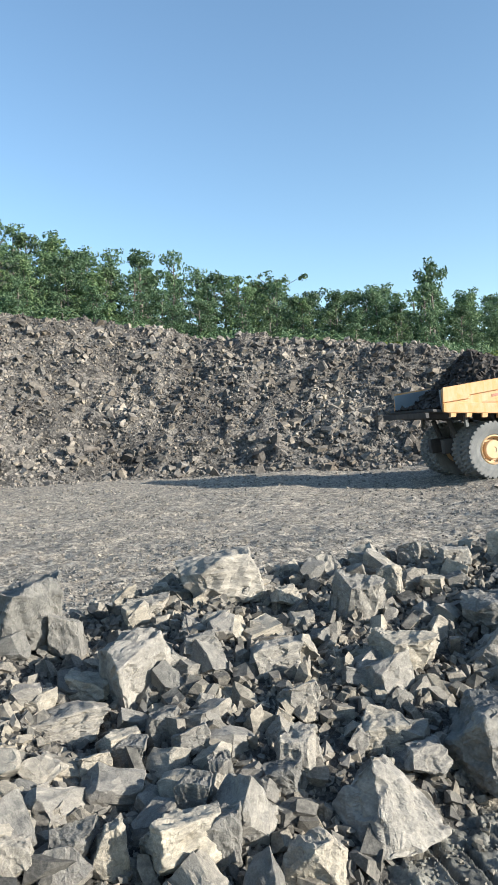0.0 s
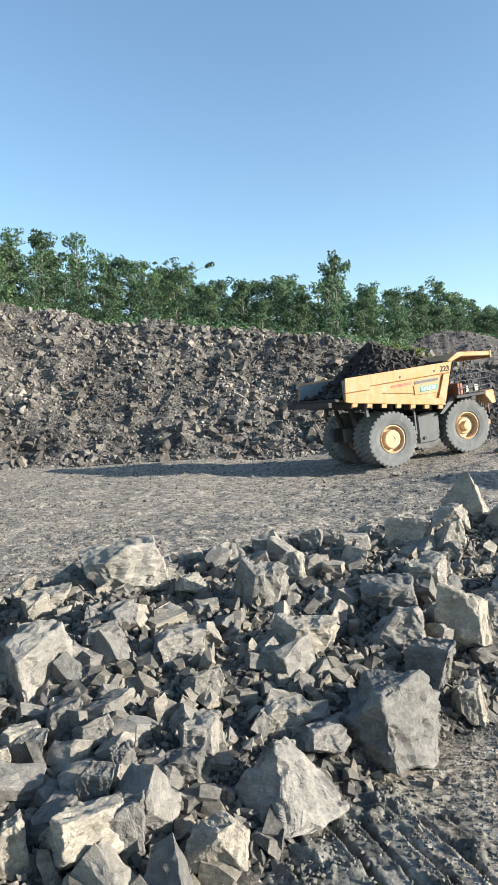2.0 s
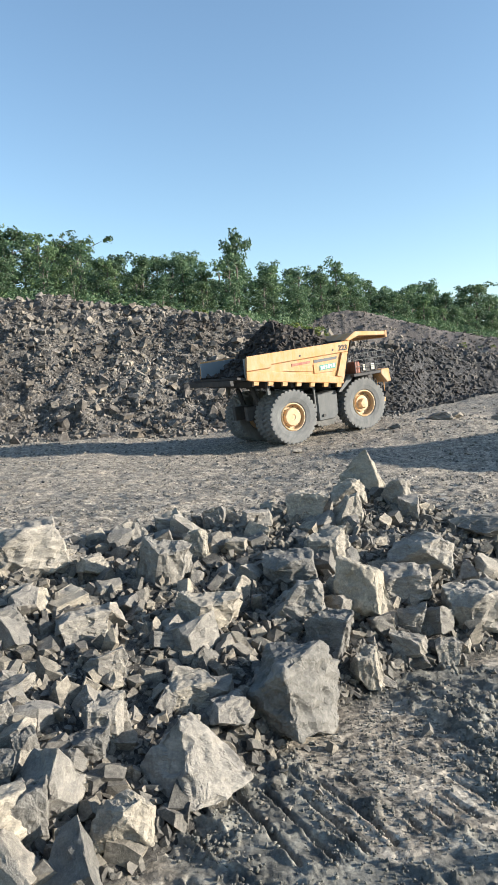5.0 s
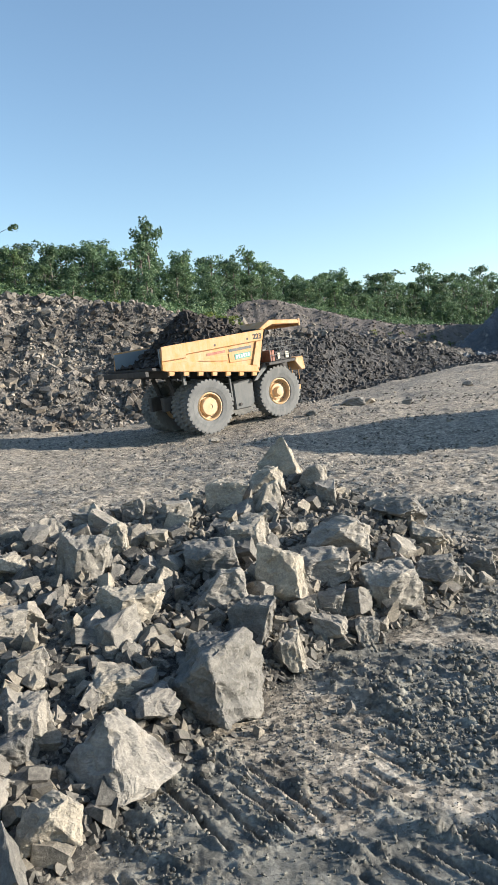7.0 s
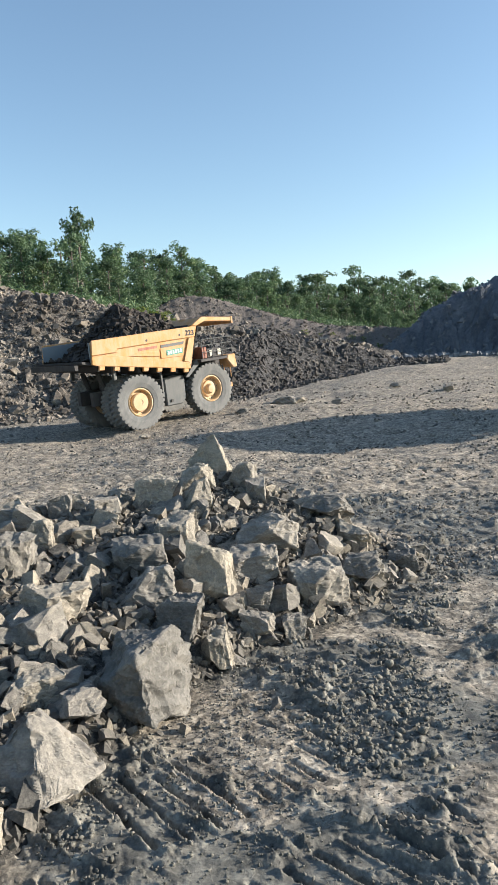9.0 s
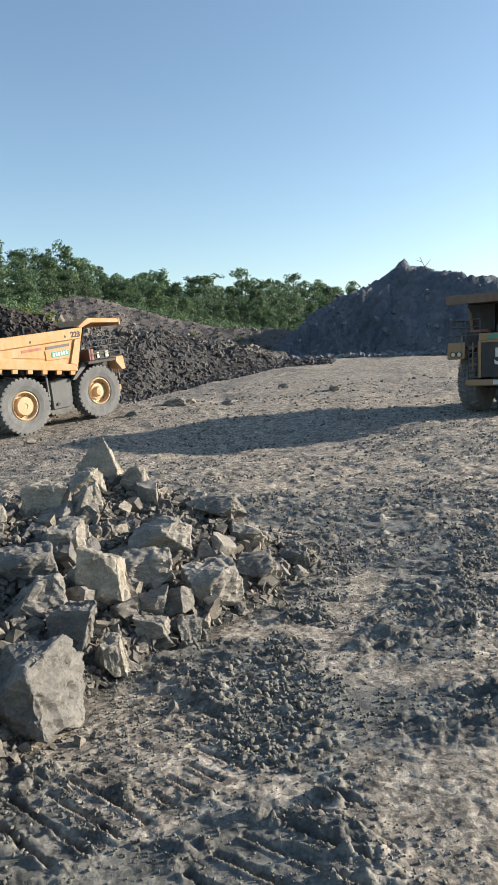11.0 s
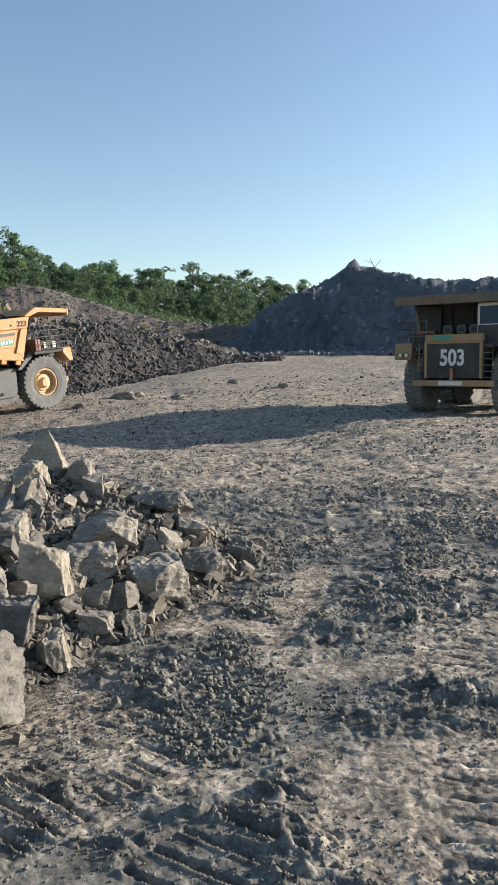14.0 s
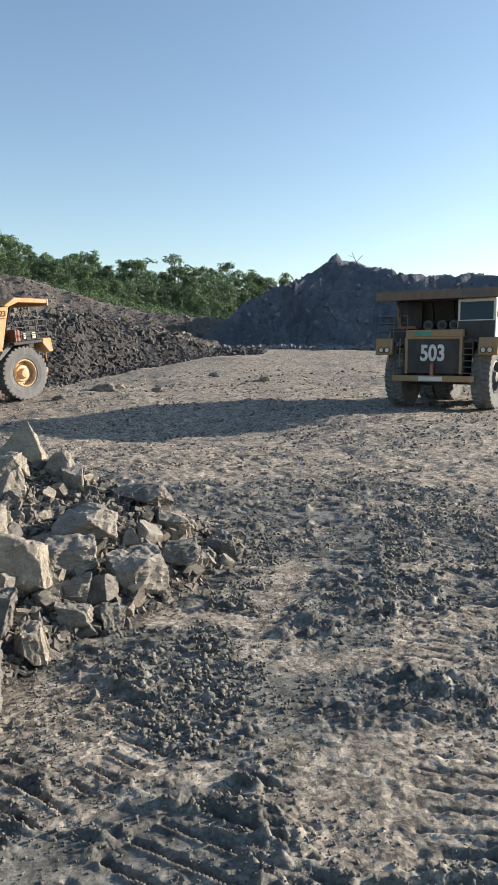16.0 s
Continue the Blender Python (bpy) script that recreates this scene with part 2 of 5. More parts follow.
def own(nt):
    return nt.nodes.new("ShaderNodeObjectInfo").outputs["Random"]


def stretched(nt, vec, scale):
    m = nt.nodes.new("ShaderNodeMapping")
    m.inputs["Scale"].default_value = scale
    nt.links.new(vec, m.inputs["Vector"])
    return m.outputs["Vector"]


def stone(name, dark, mid, light, pick, size=3.0, vec="Object", bump=0.02, rough=0.85, broad=0.0):
    """Broken rock: bedding streaks, pale dust, grain; each piece has a tone of its own."""
    m, nt, b = mat(name, rough)
    dark, mid, light = [tuple(c * k for c in col) for col, k in ((dark, 0.7), (mid, 0.8), (light, 0.88))]
    v = where(nt) if vec == "Object" else place(nt)
    big = noise_node(nt, v, size, 5, 0.65)
    streak = noise_node(nt, stretched(nt, v, (1.0, 1.3, 4.0)), size * 0.8, 4, 0.6, 0.3)
    fine = noise_node(nt, v, size * 16, 4, 0.75)
    chalk = noise_node(nt, v, size * 2.6, 5, 0.7, 0.15)
    col = ramp_node(nt, big, [(0.30, dark), (0.48, mid), (0.66, light)])
    col = mix_node(nt, 0.42, col, ramp_node(nt, streak, [(0.34, dark), (0.52, mid), (0.64, light)]))
    col = mix_node(nt, 0.3, col, ramp_node(nt, fine, [(0.34, dark), (0.5, mid), (0.66, light)]))
    col = mix_node(nt, ramp_node(nt, chalk, [(0.56, (0, 0, 0)), (0.66, (0.6, 0.6, 0.6))]), col, light)
    vein = noise_node(nt, stretched(nt, v, (1.4, 0.8, 2.2)), size * 0.9, 3, 0.5, 0.6)
    col = mix_node(nt, ramp_node(nt, vein, [(0.47, (0, 0, 0)), (0.5, (0.2, 0.2, 0.2)), (0.53, (0, 0, 0))]), col, light)
    tone = island(nt) if pick == "island" else own(nt)
    col = mix_node(nt, 1.0, col, ramp_node(nt, tone, [(0.0, (0.55, 0.56, 0.57)), (0.5, (0.93, 0.92, 0.91)), (1.0, (1.25, 1.19, 1.07))]), "MULTIPLY")
    if broad:
        col = mix_node(nt, 1.0, col, ramp_node(nt, noise_node(nt, v, broad, 4, 0.6, 0.5), [(0.36, (0.5, 0.46, 0.43)), (0.5, (0.92, 0.9, 0.88)), (0.64, (1.25, 1.22, 1.18))]), "MULTIPLY")
    nt.links.new(col, b.inputs["Base Color"])
    h = mix_node(nt, 0.2, mix_node(nt, 0.7, streak, chalk), fine)
    bump_node(nt, b, h, 0.9, bump)
    return m


M_BOULDER = stone("boulder_stone", (0.155, 0.148, 0.137), (0.275, 0.257, 0.226), (0.45, 0.416, 0.358), "object", 1.7, bump=0.05)
M_RUBBLE = stone("rubble_stone", (0.045, 0.043, 0.039), (0.145, 0.134, 0.116), (0.345, 0.316, 0.267), "island", 3.0, "World", 0.03)
M_BANKROCK = stone("bank_stone", (0.065, 0.061, 0.056), (0.165, 0.152, 0.137), (0.40, 0.37, 0.327), "island", 0.9, "World", 0.05, broad=0.16)
M_DARKROCK = stone("dark_stone", (0.03, 0.032, 0.036), (0.07, 0.07, 0.072), (0.17, 0.16, 0.15), "island", 0.9, "World", 0.05, broad=0.2)
# blue of the distance haze is mixed into the hill rock's colours
M_HILLROCK = stone("hazed_hill_stone", (0.085, 0.098, 0.12), (0.17, 0.188, 0.215), (0.32, 0.335, 0.355), "island", 0.9, "World", 0.05)
M_LOADROCK = stone("load_stone", (0.01, 0.009, 0.009), (0.026, 0.022, 0.020), (0.075, 0.062, 0.052), "island", 1.2, "World", 0.03)


def soil(name, dark, mid, light, scale, bump, gloss=0.0, patches=0.35, stones=0.0):
    m, nt, b = mat(name, 0.92)
    dark, mid, light = [tuple(c * 0.8 for c in col) for col in (dark, mid, light)]
    v = place(nt)
    wide = noise_node(nt, v, scale * patches, 4, 0.6)
    body = noise_node(nt, v, scale * 4, 6, 0.7)
    grit = noise_node(nt, v, scale * 40, 3, 0.7)
    col = ramp_node(nt, body, [(0.32, dark), (0.50, mid), (0.70, light)])
    col = mix_node(nt, 0.45, col, ramp_node(nt, wide, [(0.36, dark), (0.5, mid), (0.62, light)]))
    col = mix_node(nt, 0.4, col, ramp_node(nt, grit, [(0.36, dark), (0.52, mid), (0.68, light)]))
    nt.links.new(col, b.inputs["Base Color"])
    if gloss:
        r = nt.nodes.new("ShaderNodeMapRange")
        r.inputs["From Min"].default_value, r.inputs["From Max"].default_value = 0.45, 0.65
        r.inputs["To Min"].default_value, r.inputs["To Max"].default_value = 0.95, 0.95 - gloss
        nt.links.new(wide, r.inputs["Value"])
        nt.links.new(r.outputs[0], b.inputs["Roughness"])
    h = mix_node(nt, 0.5, body, grit)
    if stones:
        bent = mix_node(nt, 0.12, v, body, "ADD")
        tone, gap = pebble_node(nt, bent, stones)
        tone2, gap2 = pebble_node(nt, bent, stones * 2.7)
        both = mix_node(nt, 0.5, tone, tone2)
        col = mix_node(nt, 1.0, col, ramp_node(nt, both, [(0.15, (0.35, 0.34, 0.33)), (0.5, (0.95, 0.94, 0.93)), (0.85, (1.9, 1.86, 1.8))]), "MULTIPLY")
        nt.links.new(col, b.inputs["Base Color"])
        h = mix_node(nt, 0.55, h, both)
    bump_node(nt, b, h, 0.9, bump)
    return m


def pit_floor():
    """Dry pale crust, grit, and dark wet churned mud in patches."""
    m, nt, b = mat("pit_ground", 0.9)
    v = place(nt)
    wide = noise_node(nt, stretched(nt, v, (0.5, 1.3, 1.0)), 0.3, 5, 0.65, 0.4)
    patch = noise_node(nt, v, 0.55, 6, 0.7, 0.6)
    body = noise_node(nt, v, 3.2, 7, 0.72)
    grit = noise_node(nt, v, 30, 4, 0.75)
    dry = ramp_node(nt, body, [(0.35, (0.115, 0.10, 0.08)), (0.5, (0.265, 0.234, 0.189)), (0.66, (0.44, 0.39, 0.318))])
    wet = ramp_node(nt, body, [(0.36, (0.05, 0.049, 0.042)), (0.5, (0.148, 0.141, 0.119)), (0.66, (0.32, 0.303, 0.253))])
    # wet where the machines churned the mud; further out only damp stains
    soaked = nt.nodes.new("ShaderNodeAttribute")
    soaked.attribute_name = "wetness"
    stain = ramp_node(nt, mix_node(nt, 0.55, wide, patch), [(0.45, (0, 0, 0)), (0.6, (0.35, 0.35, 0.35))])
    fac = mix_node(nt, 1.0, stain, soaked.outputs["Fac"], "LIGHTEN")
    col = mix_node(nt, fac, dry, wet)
    col = mix_node(nt, 0.55, col, ramp_node(nt, grit, [(0.36, (0.38, 0.38, 0.38)), (0.5, (0.78, 0.78, 0.78)), (0.64, (1.18, 1.17, 1.14))]), "MULTIPLY")
    bent = mix_node(nt, 0.06, v, body, "ADD")
    tone, gap1 = pebble_node(nt, bent, 13.0)
    tone2, gap2 = pebble_node(nt, bent, 31.0)
    both = mix_node(nt, 0.5, tone, tone2)
    stony = nt.nodes.new("ShaderNodeMapRange")
    stony.inputs["To Min"].default_value, stony.inputs["To Max"].default_value = 1.0, 0.25
    nt.links.new(soaked.outputs["Fac"], stony.inputs["Value"])
    col = mix_node(nt, stony.outputs[0], col, mix_node(nt, 1.0, col, ramp_node(nt, both, [(0.18, (0.42, 0.415, 0.41)), (0.5, (1.0, 0.98, 0.96)), (0.82, (1.6, 1.57, 1.52))]), "MULTIPLY"))
    nt.links.new(col, b.inputs["Base Color"])
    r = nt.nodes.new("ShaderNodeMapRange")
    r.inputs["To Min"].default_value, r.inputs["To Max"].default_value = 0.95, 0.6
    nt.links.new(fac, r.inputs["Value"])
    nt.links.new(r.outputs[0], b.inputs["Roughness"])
    bump_node(nt, b, mix_node(nt, 0.4, mix_node(nt, 0.45, body, grit), both), 1.0, 0.034)
    return m


M_GROUND = pit_floor()
M_CLOD = soil("mud_clod", (0.05, 0.049, 0.042), (0.165, 0.158, 0.133), (0.40, 0.38, 0.318), 4.0, 0.01)
M_GRAVEL = stone("gravel_stone", (0.07, 0.066, 0.06), (0.17, 0.157, 0.138), (0.38, 0.352, 0.305), "island", 2.0, "World", 0.01)
M_BANK = soil("bank_soil", (0.04, 0.037, 0.034), (0.125, 0.115, 0.103), (0.30, 0.277, 0.246), 1.4, 0.45, 0.0, 0.12, 1.7)
M_DARK = soil("dark_spoil", (0.022, 0.023, 0.027), (0.05, 0.05, 0.053), (0.11, 0.105, 0.10), 0.6, 0.4, 0.0, 0.35, 1.7)
M_FARB = soil("brown_spoil", (0.10, 0.086, 0.077), (0.18, 0.154, 0.136), (0.29, 0.25, 0.218), 0.4, 0.15)
# hill spoil shifted to blue, with the haze painted into its tones
M_HILL = soil("hazed_hill_spoil", (0.06, 0.072, 0.095), (0.165, 0.188, 0.226), (0.37, 0.395, 0.43), 0.3, 0.6)
M_WOODFLOOR = soil("forest_floor", (0.02, 0.028, 0.012), (0.04, 0.055, 0.02), (0.08, 0.10, 0.035), 0.5, 0.1)
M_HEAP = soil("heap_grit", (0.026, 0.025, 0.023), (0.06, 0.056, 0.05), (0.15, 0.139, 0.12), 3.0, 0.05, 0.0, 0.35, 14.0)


# ---- mesh helpers ----
def mesh_from(name, verts, faces, material, shade=False):
    me = bpy.data.meshes.new(name)
    verts, faces = np.asarray(verts, np.float32), np.asarray(faces, np.int32)
    n, k = faces.shape
    me.vertices.add(len(verts))
    me.vertices.foreach_set("co", verts.ravel())
    me.loops.add(n * k)
    me.loops.foreach_set("vertex_index", faces.ravel())
    me.polygons.add(n)
    me.polygons.foreach_set("loop_start", np.arange(0, n * k, k, dtype=np.int32))
    me.polygons.foreach_set("use_smooth", np.full(n, shade))
    me.materials.append(material)
    me.update(calc_edges=True)
    me.validate()
    return me


def polar_field(name, angles, rings, height, material, label, shade=True, close=False):
    """A sheet of land over rings and bearings round the camera's foot."""
    a, r = np.meshgrid(np.radians(angles), rings)
    x, y = r * np.sin(a), r * np.cos(a)
    z = height(x, y)
    na, nr = len(angles), len(rings)
    idx = np.arange(na * nr).reshape(nr, na)
    q = np.stack([idx[:-1, :-1], idx[1:, :-1], idx[1:, 1:], idx[:-1, 1:]], -1).reshape(-1, 4)
    if close:
        q = np.concatenate([q, np.stack([idx[:-1, -1], idx[1:, -1], idx[1:, 0], idx[:-1, 0]], -1)])
    q = q[:, ::-1]
    ob = new(name, mesh_from(name, np.stack([x, y, z], -1).reshape(-1, 3), q, material, shade))
    return tagged(ob, label, "land", kind="structure")


def hull_rock(rng, n=12, squash=(1, 1, 1), power=0.55):
    """An angular broken stone, about one metre across."""
    bm = bmesh.new()
    for _ in range(n):
        p = Vector((rng.gauss(0, 1), rng.gauss(0, 1), rng.gauss(0, 1)))
        m = max(abs(c) for c in p)
        p = p.normalized() * power + p / m * (1 - power)
        bm.verts.new([c * 0.5 * s for c, s in zip(p, squash)])
    res = bmesh.ops.convex_hull(bm, input=bm.verts)
    loose = [v for v in bm.verts if not v.link_faces]
    bmesh.ops.delete(bm, geom=loose, context="VERTS")
    bmesh.ops.dissolve_limit(bm, angle_limit=radians(9), verts=bm.verts, edges=bm.edges)
    bmesh.ops.triangulate(bm, faces=bm.faces)
    return bm


def block_rock(rng, jitter=0.2, extra=2, squash=(1, 1, 1)):
    """A broken stone: a block split along planes that lean at random."""
    planes = []
    for a in range(3):
        for sgn in (-1, 1):
            n = [rng.gauss(0, jitter * 0.75) for _ in range(3)]
            n[a] += sgn
            planes.append((Vector(n).normalized(), rng.uniform(0.40, 0.52)))
    for _ in range(extra + 2):
        planes.append((Vector((rng.gauss(0, 1), rng.gauss(0, 1), rng.gauss(0, 1))).normalized(), rng.uniform(0.47, 0.64)))
    nn, dd_ = np.array([p[0][:] for p in planes]), np.array([p[1] for p in planes])
    bm = bmesh.new()
    m = len(planes)
    for a in range(m):
        for b in range(a + 1, m):
            for c in range(b + 1, m):
                k = nn[[a, b, c]]
                if abs(np.linalg.det(k)) > 0.05:
                    p = np.linalg.solve(k, dd_[[a, b, c]])
                    if (nn @ p <= dd_ + 1e-6).all():
                        bm.verts.new([q * w for q, w in zip(p, squash)])
    bmesh.ops.remove_doubles(bm, verts=bm.verts, dist=0.03)
    bmesh.ops.convex_hull(bm, input=bm.verts)
    bmesh.ops.delete(bm, geom=[v for v in bm.verts if not v.link_faces], context="VERTS")
    bmesh.ops.dissolve_limit(bm, angle_limit=radians(5), verts=bm.verts, edges=bm.edges)
    bmesh.ops.triangulate(bm, faces=bm.faces)
    return bm


def fit_unit(bm):
    """Scale a stone to fill a one-metre box that stands on z = 0."""
    lo = Vector([min(v.co[i] for v in bm.verts) for i in range(3)])
    hi = Vector([max(v.co[i] for v in bm.verts) for i in range(3)])
    for v in bm.verts:
        v.co = Vector([(v.co[i] - lo[i]) / (hi[i] - lo[i]) - (0.5 if i < 2 else 0) for i in range(3)])


def arrays(bm):
    bm.verts.index_update()
    return np.array([v.co[:] for v in bm.verts]), np.array([[v.index for v in f.verts] for f in bm.faces])


rock_rng = random.Random(7)
CHIPS = []
for _k in range(14):
    _bm = block_rock(rock_rng, 0.25, 1, (1, rock_rng.uniform(0.6, 1), rock_rng.uniform(0.4, 0.85)))
    CHIPS.append(arrays(_bm))
    _bm.free()


STONES = []
for _k in range(12):
    _bm = block_rock(rock_rng, 0.25, 4, (1, rock_rng.uniform(0.6, 1), rock_rng.uniform(0.4, 0.85)))
    STONES.append(arrays(_bm))
    _bm.free()
GRIT = []
for _k in range(10):
    _bm = hull_rock(rock_rng, 13, (1, rock_rng.uniform(0.7, 1), rock_rng.uniform(0.55, 0.9)), 0.95)
    GRIT.append(arrays(_bm))
    _bm.free()


def strew(name, xs, ys, zs, sizes, material, label, seed, sink=0.25, category="rubble", pieces=CHIPS, shade=False):
    """Many loose stones in one mesh."""
    rng = np.random.RandomState(seed)
    vs, fs, base = [], [], 0
    kinds = rng.randint(0, len(pieces), len(xs))
    for k, (cv, cf) in enumerate(pieces):
        pick = np.where(kinds == k)[0]
        if not len(pick):
            continue
        q = rng.normal(size=(len(pick), 4))
        q /= np.linalg.norm(q, axis=1)[:, None]
        w, a, b, c = q.T
        R = np.stack([np.stack([1 - 2 * (b * b + c * c), 2 * (a * b - c * w), 2 * (a * c + b * w)], -1),
                      np.stack([2 * (a * b + c * w), 1 - 2 * (a * a + c * c), 2 * (b * c - a * w)], -1),
                      np.stack([2 * (a * c - b * w), 2 * (b * c + a * w), 1 - 2 * (a * a + b * b)], -1)], -2)
        uneven = rng.uniform(0.55, 1.3, (len(pick), 1, 3))
        p = np.einsum("nij,nvj->nvi", R, cv[None] * uneven) * sizes[pick][:, None, None]
        p += np.stack([xs[pick], ys[pick], zs[pick] + sizes[pick] * (0.35 - sink)], -1)[:, None, :]
        vs.append(p.reshape(-1, 3))
        fs.append((cf[None] + (base + np.arange(len(pick)) * len(cv))[:, None, None]).reshape(-1, 3))
        base += len(pick) * len(cv)
    ob = new(name, mesh_from(name, np.concatenate(vs), np.concatenate(fs), material, shade))
    return tagged(ob, label, category, kind="stuff")


def scatter(rng, n, b0, b1, d0, d1, even=True):
    b = np.radians(rng.uniform(b0, b1, n))
    d = np.sqrt(rng.uniform(d0 * d0, d1 * d1, n)) if even else d0 * (d1 / d0) ** rng.uniform(0, 1, n)
    return d * np.sin(b), d * np.cos(b)


# ---- the land ----
fine = np.concatenate([np.arange(-34, 56, 0.19), np.arange(56, 326, 3.0)])
rings = np.concatenate([np.linspace(-0.01, 2.3, 11), 2.35 * 1.0048 ** np.arange(0, 397), 15.7 * 1.0065 ** np.arange(0, 277), 95 * 1.06 ** np.arange(0, 66)])
ground = polar_field("ground", fine, rings, ground_z, M_GROUND, "trodden grey-brown pit floor, muddy with crawler track marks", close=True)
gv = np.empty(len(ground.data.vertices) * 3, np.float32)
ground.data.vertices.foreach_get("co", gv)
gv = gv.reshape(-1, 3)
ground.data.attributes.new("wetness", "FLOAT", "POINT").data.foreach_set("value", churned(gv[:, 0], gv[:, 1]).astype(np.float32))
polar_field("spoil_bank", np.arange(-55, 30, 0.28), np.arange(54, 100, 0.3), bank_z, M_BANK, "long steep bank of grey-brown broken spoil rock")
polar_field("dark_spoil_bank", np.arange(6, 33.5, 0.18), np.arange(53, 105, 0.35), dark_z, M_DARK, "low heap of dark broken spoil in front of the bank")
polar_field("far_spoil_bank", np.arange(6, 36, 0.16), np.arange(102, 150, 0.5), farb_z, M_FARB, "brown furrowed spoil slope behind the dark heap")
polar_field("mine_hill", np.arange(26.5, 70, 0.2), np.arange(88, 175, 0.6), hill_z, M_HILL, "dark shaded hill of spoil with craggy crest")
polar_field("wooded_hill", np.arange(-70, 50, 1.0), np.concatenate([np.arange(80, 240, 3), [280, 400]]), wood_z, M_WOODFLOOR, "green overgrown hillside under the trees")


def heap_surface(x, y):
    h = heap_z(x, y)
    return np.where(h > 0.015, land_z(x, y) + h + 0.10 * fbm(x * 2.2, y * 2.2, 4, 161) * smooth(h, 0, 0.3) - 0.02, land_z(x, y) - 0.3)


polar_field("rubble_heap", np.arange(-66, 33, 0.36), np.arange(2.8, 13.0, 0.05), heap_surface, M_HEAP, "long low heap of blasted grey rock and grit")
# ---- things ----
def part(name, bm, material, parent, label=""):
    """Link a bmesh (or a finished mesh) as one mesh object under a thing or a part."""
    if isinstance(bm, bmesh.types.BMesh):
        me = bpy.data.meshes.new(name)
        bm.to_mesh(me)
        bm.free()
        me.materials.append(material)
    else:
        me = bm
    ob = new(name, me)
    ob.parent = parent
    return tagged(ob, label)


# -- boulders and stones of the heap --
def boulder_mesh(name, seed, n=15, squash=(1, 1, 1), points=None, rough=0.03, grid=0.055):
    rng = random.Random(seed)
    bm = bmesh.new() if points else block_rock(rng, 0.26, n - 9, squash)
    if points:
        for p in points:
            bm.verts.new(p)
        bmesh.ops.convex_hull(bm, input=bm.verts)
        bmesh.ops.delete(bm, geom=[v for v in bm.verts if not v.link_faces], context="VERTS")
    bmesh.ops.dissolve_limit(bm, angle_limit=radians(7), verts=bm.verts, edges=bm.edges)
    fit_unit(bm)
    bmesh.ops.bevel(bm, geom=bm.edges[:], offset=0.014, segments=1, affect="EDGES", profile=0.6)
    bmesh.ops.triangulate(bm, faces=bm.faces)
    for _ in range(5):
        long = [e for e in bm.edges if e.calc_length() > grid]
        if not long:
            break
        bmesh.ops.subdivide_edges(bm, edges=long, cuts=1)
        bmesh.ops.triangulate(bm, faces=bm.faces)
    tilt = Euler((rng.uniform(0, 3), rng.uniform(0, 3), 0)).to_matrix()
    bm.normal_update()
    for v in bm.verts:
        q = tilt @ v.co
        step = noise.noise(Vector((q.x * 2.2, q.y * 2.2, q.z * 9 + seed)))
        grain = noise.fractal(v.co * 9 + Vector((seed, 0, 0)), 0.8, 2.0, 3)
        broad = noise.noise(v.co * 2.3 + Vector((0, seed, 3)))
        scar = noise.noise(v.co * 3.4 + Vector((seed * 1.7, 5, 0)))
        v.co += v.normal * (rough * 1.3 * math.floor(step * 3.2) / 3.2 + 0.75 * rough * grain + 0.03 * broad - 0.045 * min(max((scar - 0.12) * 9, 0), 1))
    for f in bm.faces:
        f.smooth = True
    me = bpy.data.meshes.new(name)
    bm.to_mesh(me)
    bm.free()
    me.materials.append(M_BOULDER)
    me.set_sharp_from_angle(angle=radians(24))
    return me


BOULDERS = [boulder_mesh("boulder", 20 + k, 11 + k % 6, (1, 0.9 - 0.05 * (k % 3), 0.95)) for k in range(12)]
SLABS = [boulder_mesh("boulder", 60 + k, 12, (1, 0.8, 0.4)) for k in range(4)]
LESSER = [boulder_mesh("rock", 120 + k, 12 + k % 5, (1, 0.85, 0.5 + 0.12 * (k % 5)), grid=0.2) for k in range(14)]
PEAK = boulder_mesh("boulder", 3, points=[(-.1, 0, 1), (.02, .3, .85), (-.5, .05, .42), (-.38, -.2, 0), (-.05, -.5, .05), (.18, -.35, 0), (.5, -.05, .1),
                                           (.4, .4, .15), (-.2, .45, .4), (-.45, .35, 0)], rough=0.020, grid=0.032)
LUMP = boulder_mesh("boulder", 8, points=[(-.5, .05, .62), (-.35, -.35, .95), (-.3, -.5, .2), (.22, -.1, 1), (.5, .05, .6), (.4, -.05, .05), (.16, -.34, .02), (-.1, .4, .9),
                                           (.45, .4, .3), (-.45, .35, .1)], rough=0.026, grid=0.032)
SPIRE = boulder_mesh("boulder", 5, points=[(.1, 0, 1), (-.5, .15, .3), (-.5, .1, 0), (.38, -.5, .25), (.4, -.5, 0), (.5, .4, 0), (-.4, .4, 0), (-.1, .1, .75)])

stone_rng = random.Random(99)


def heap_top(x, y):
    return float(heap_surface(np.array([x]), np.array([y]))[0])


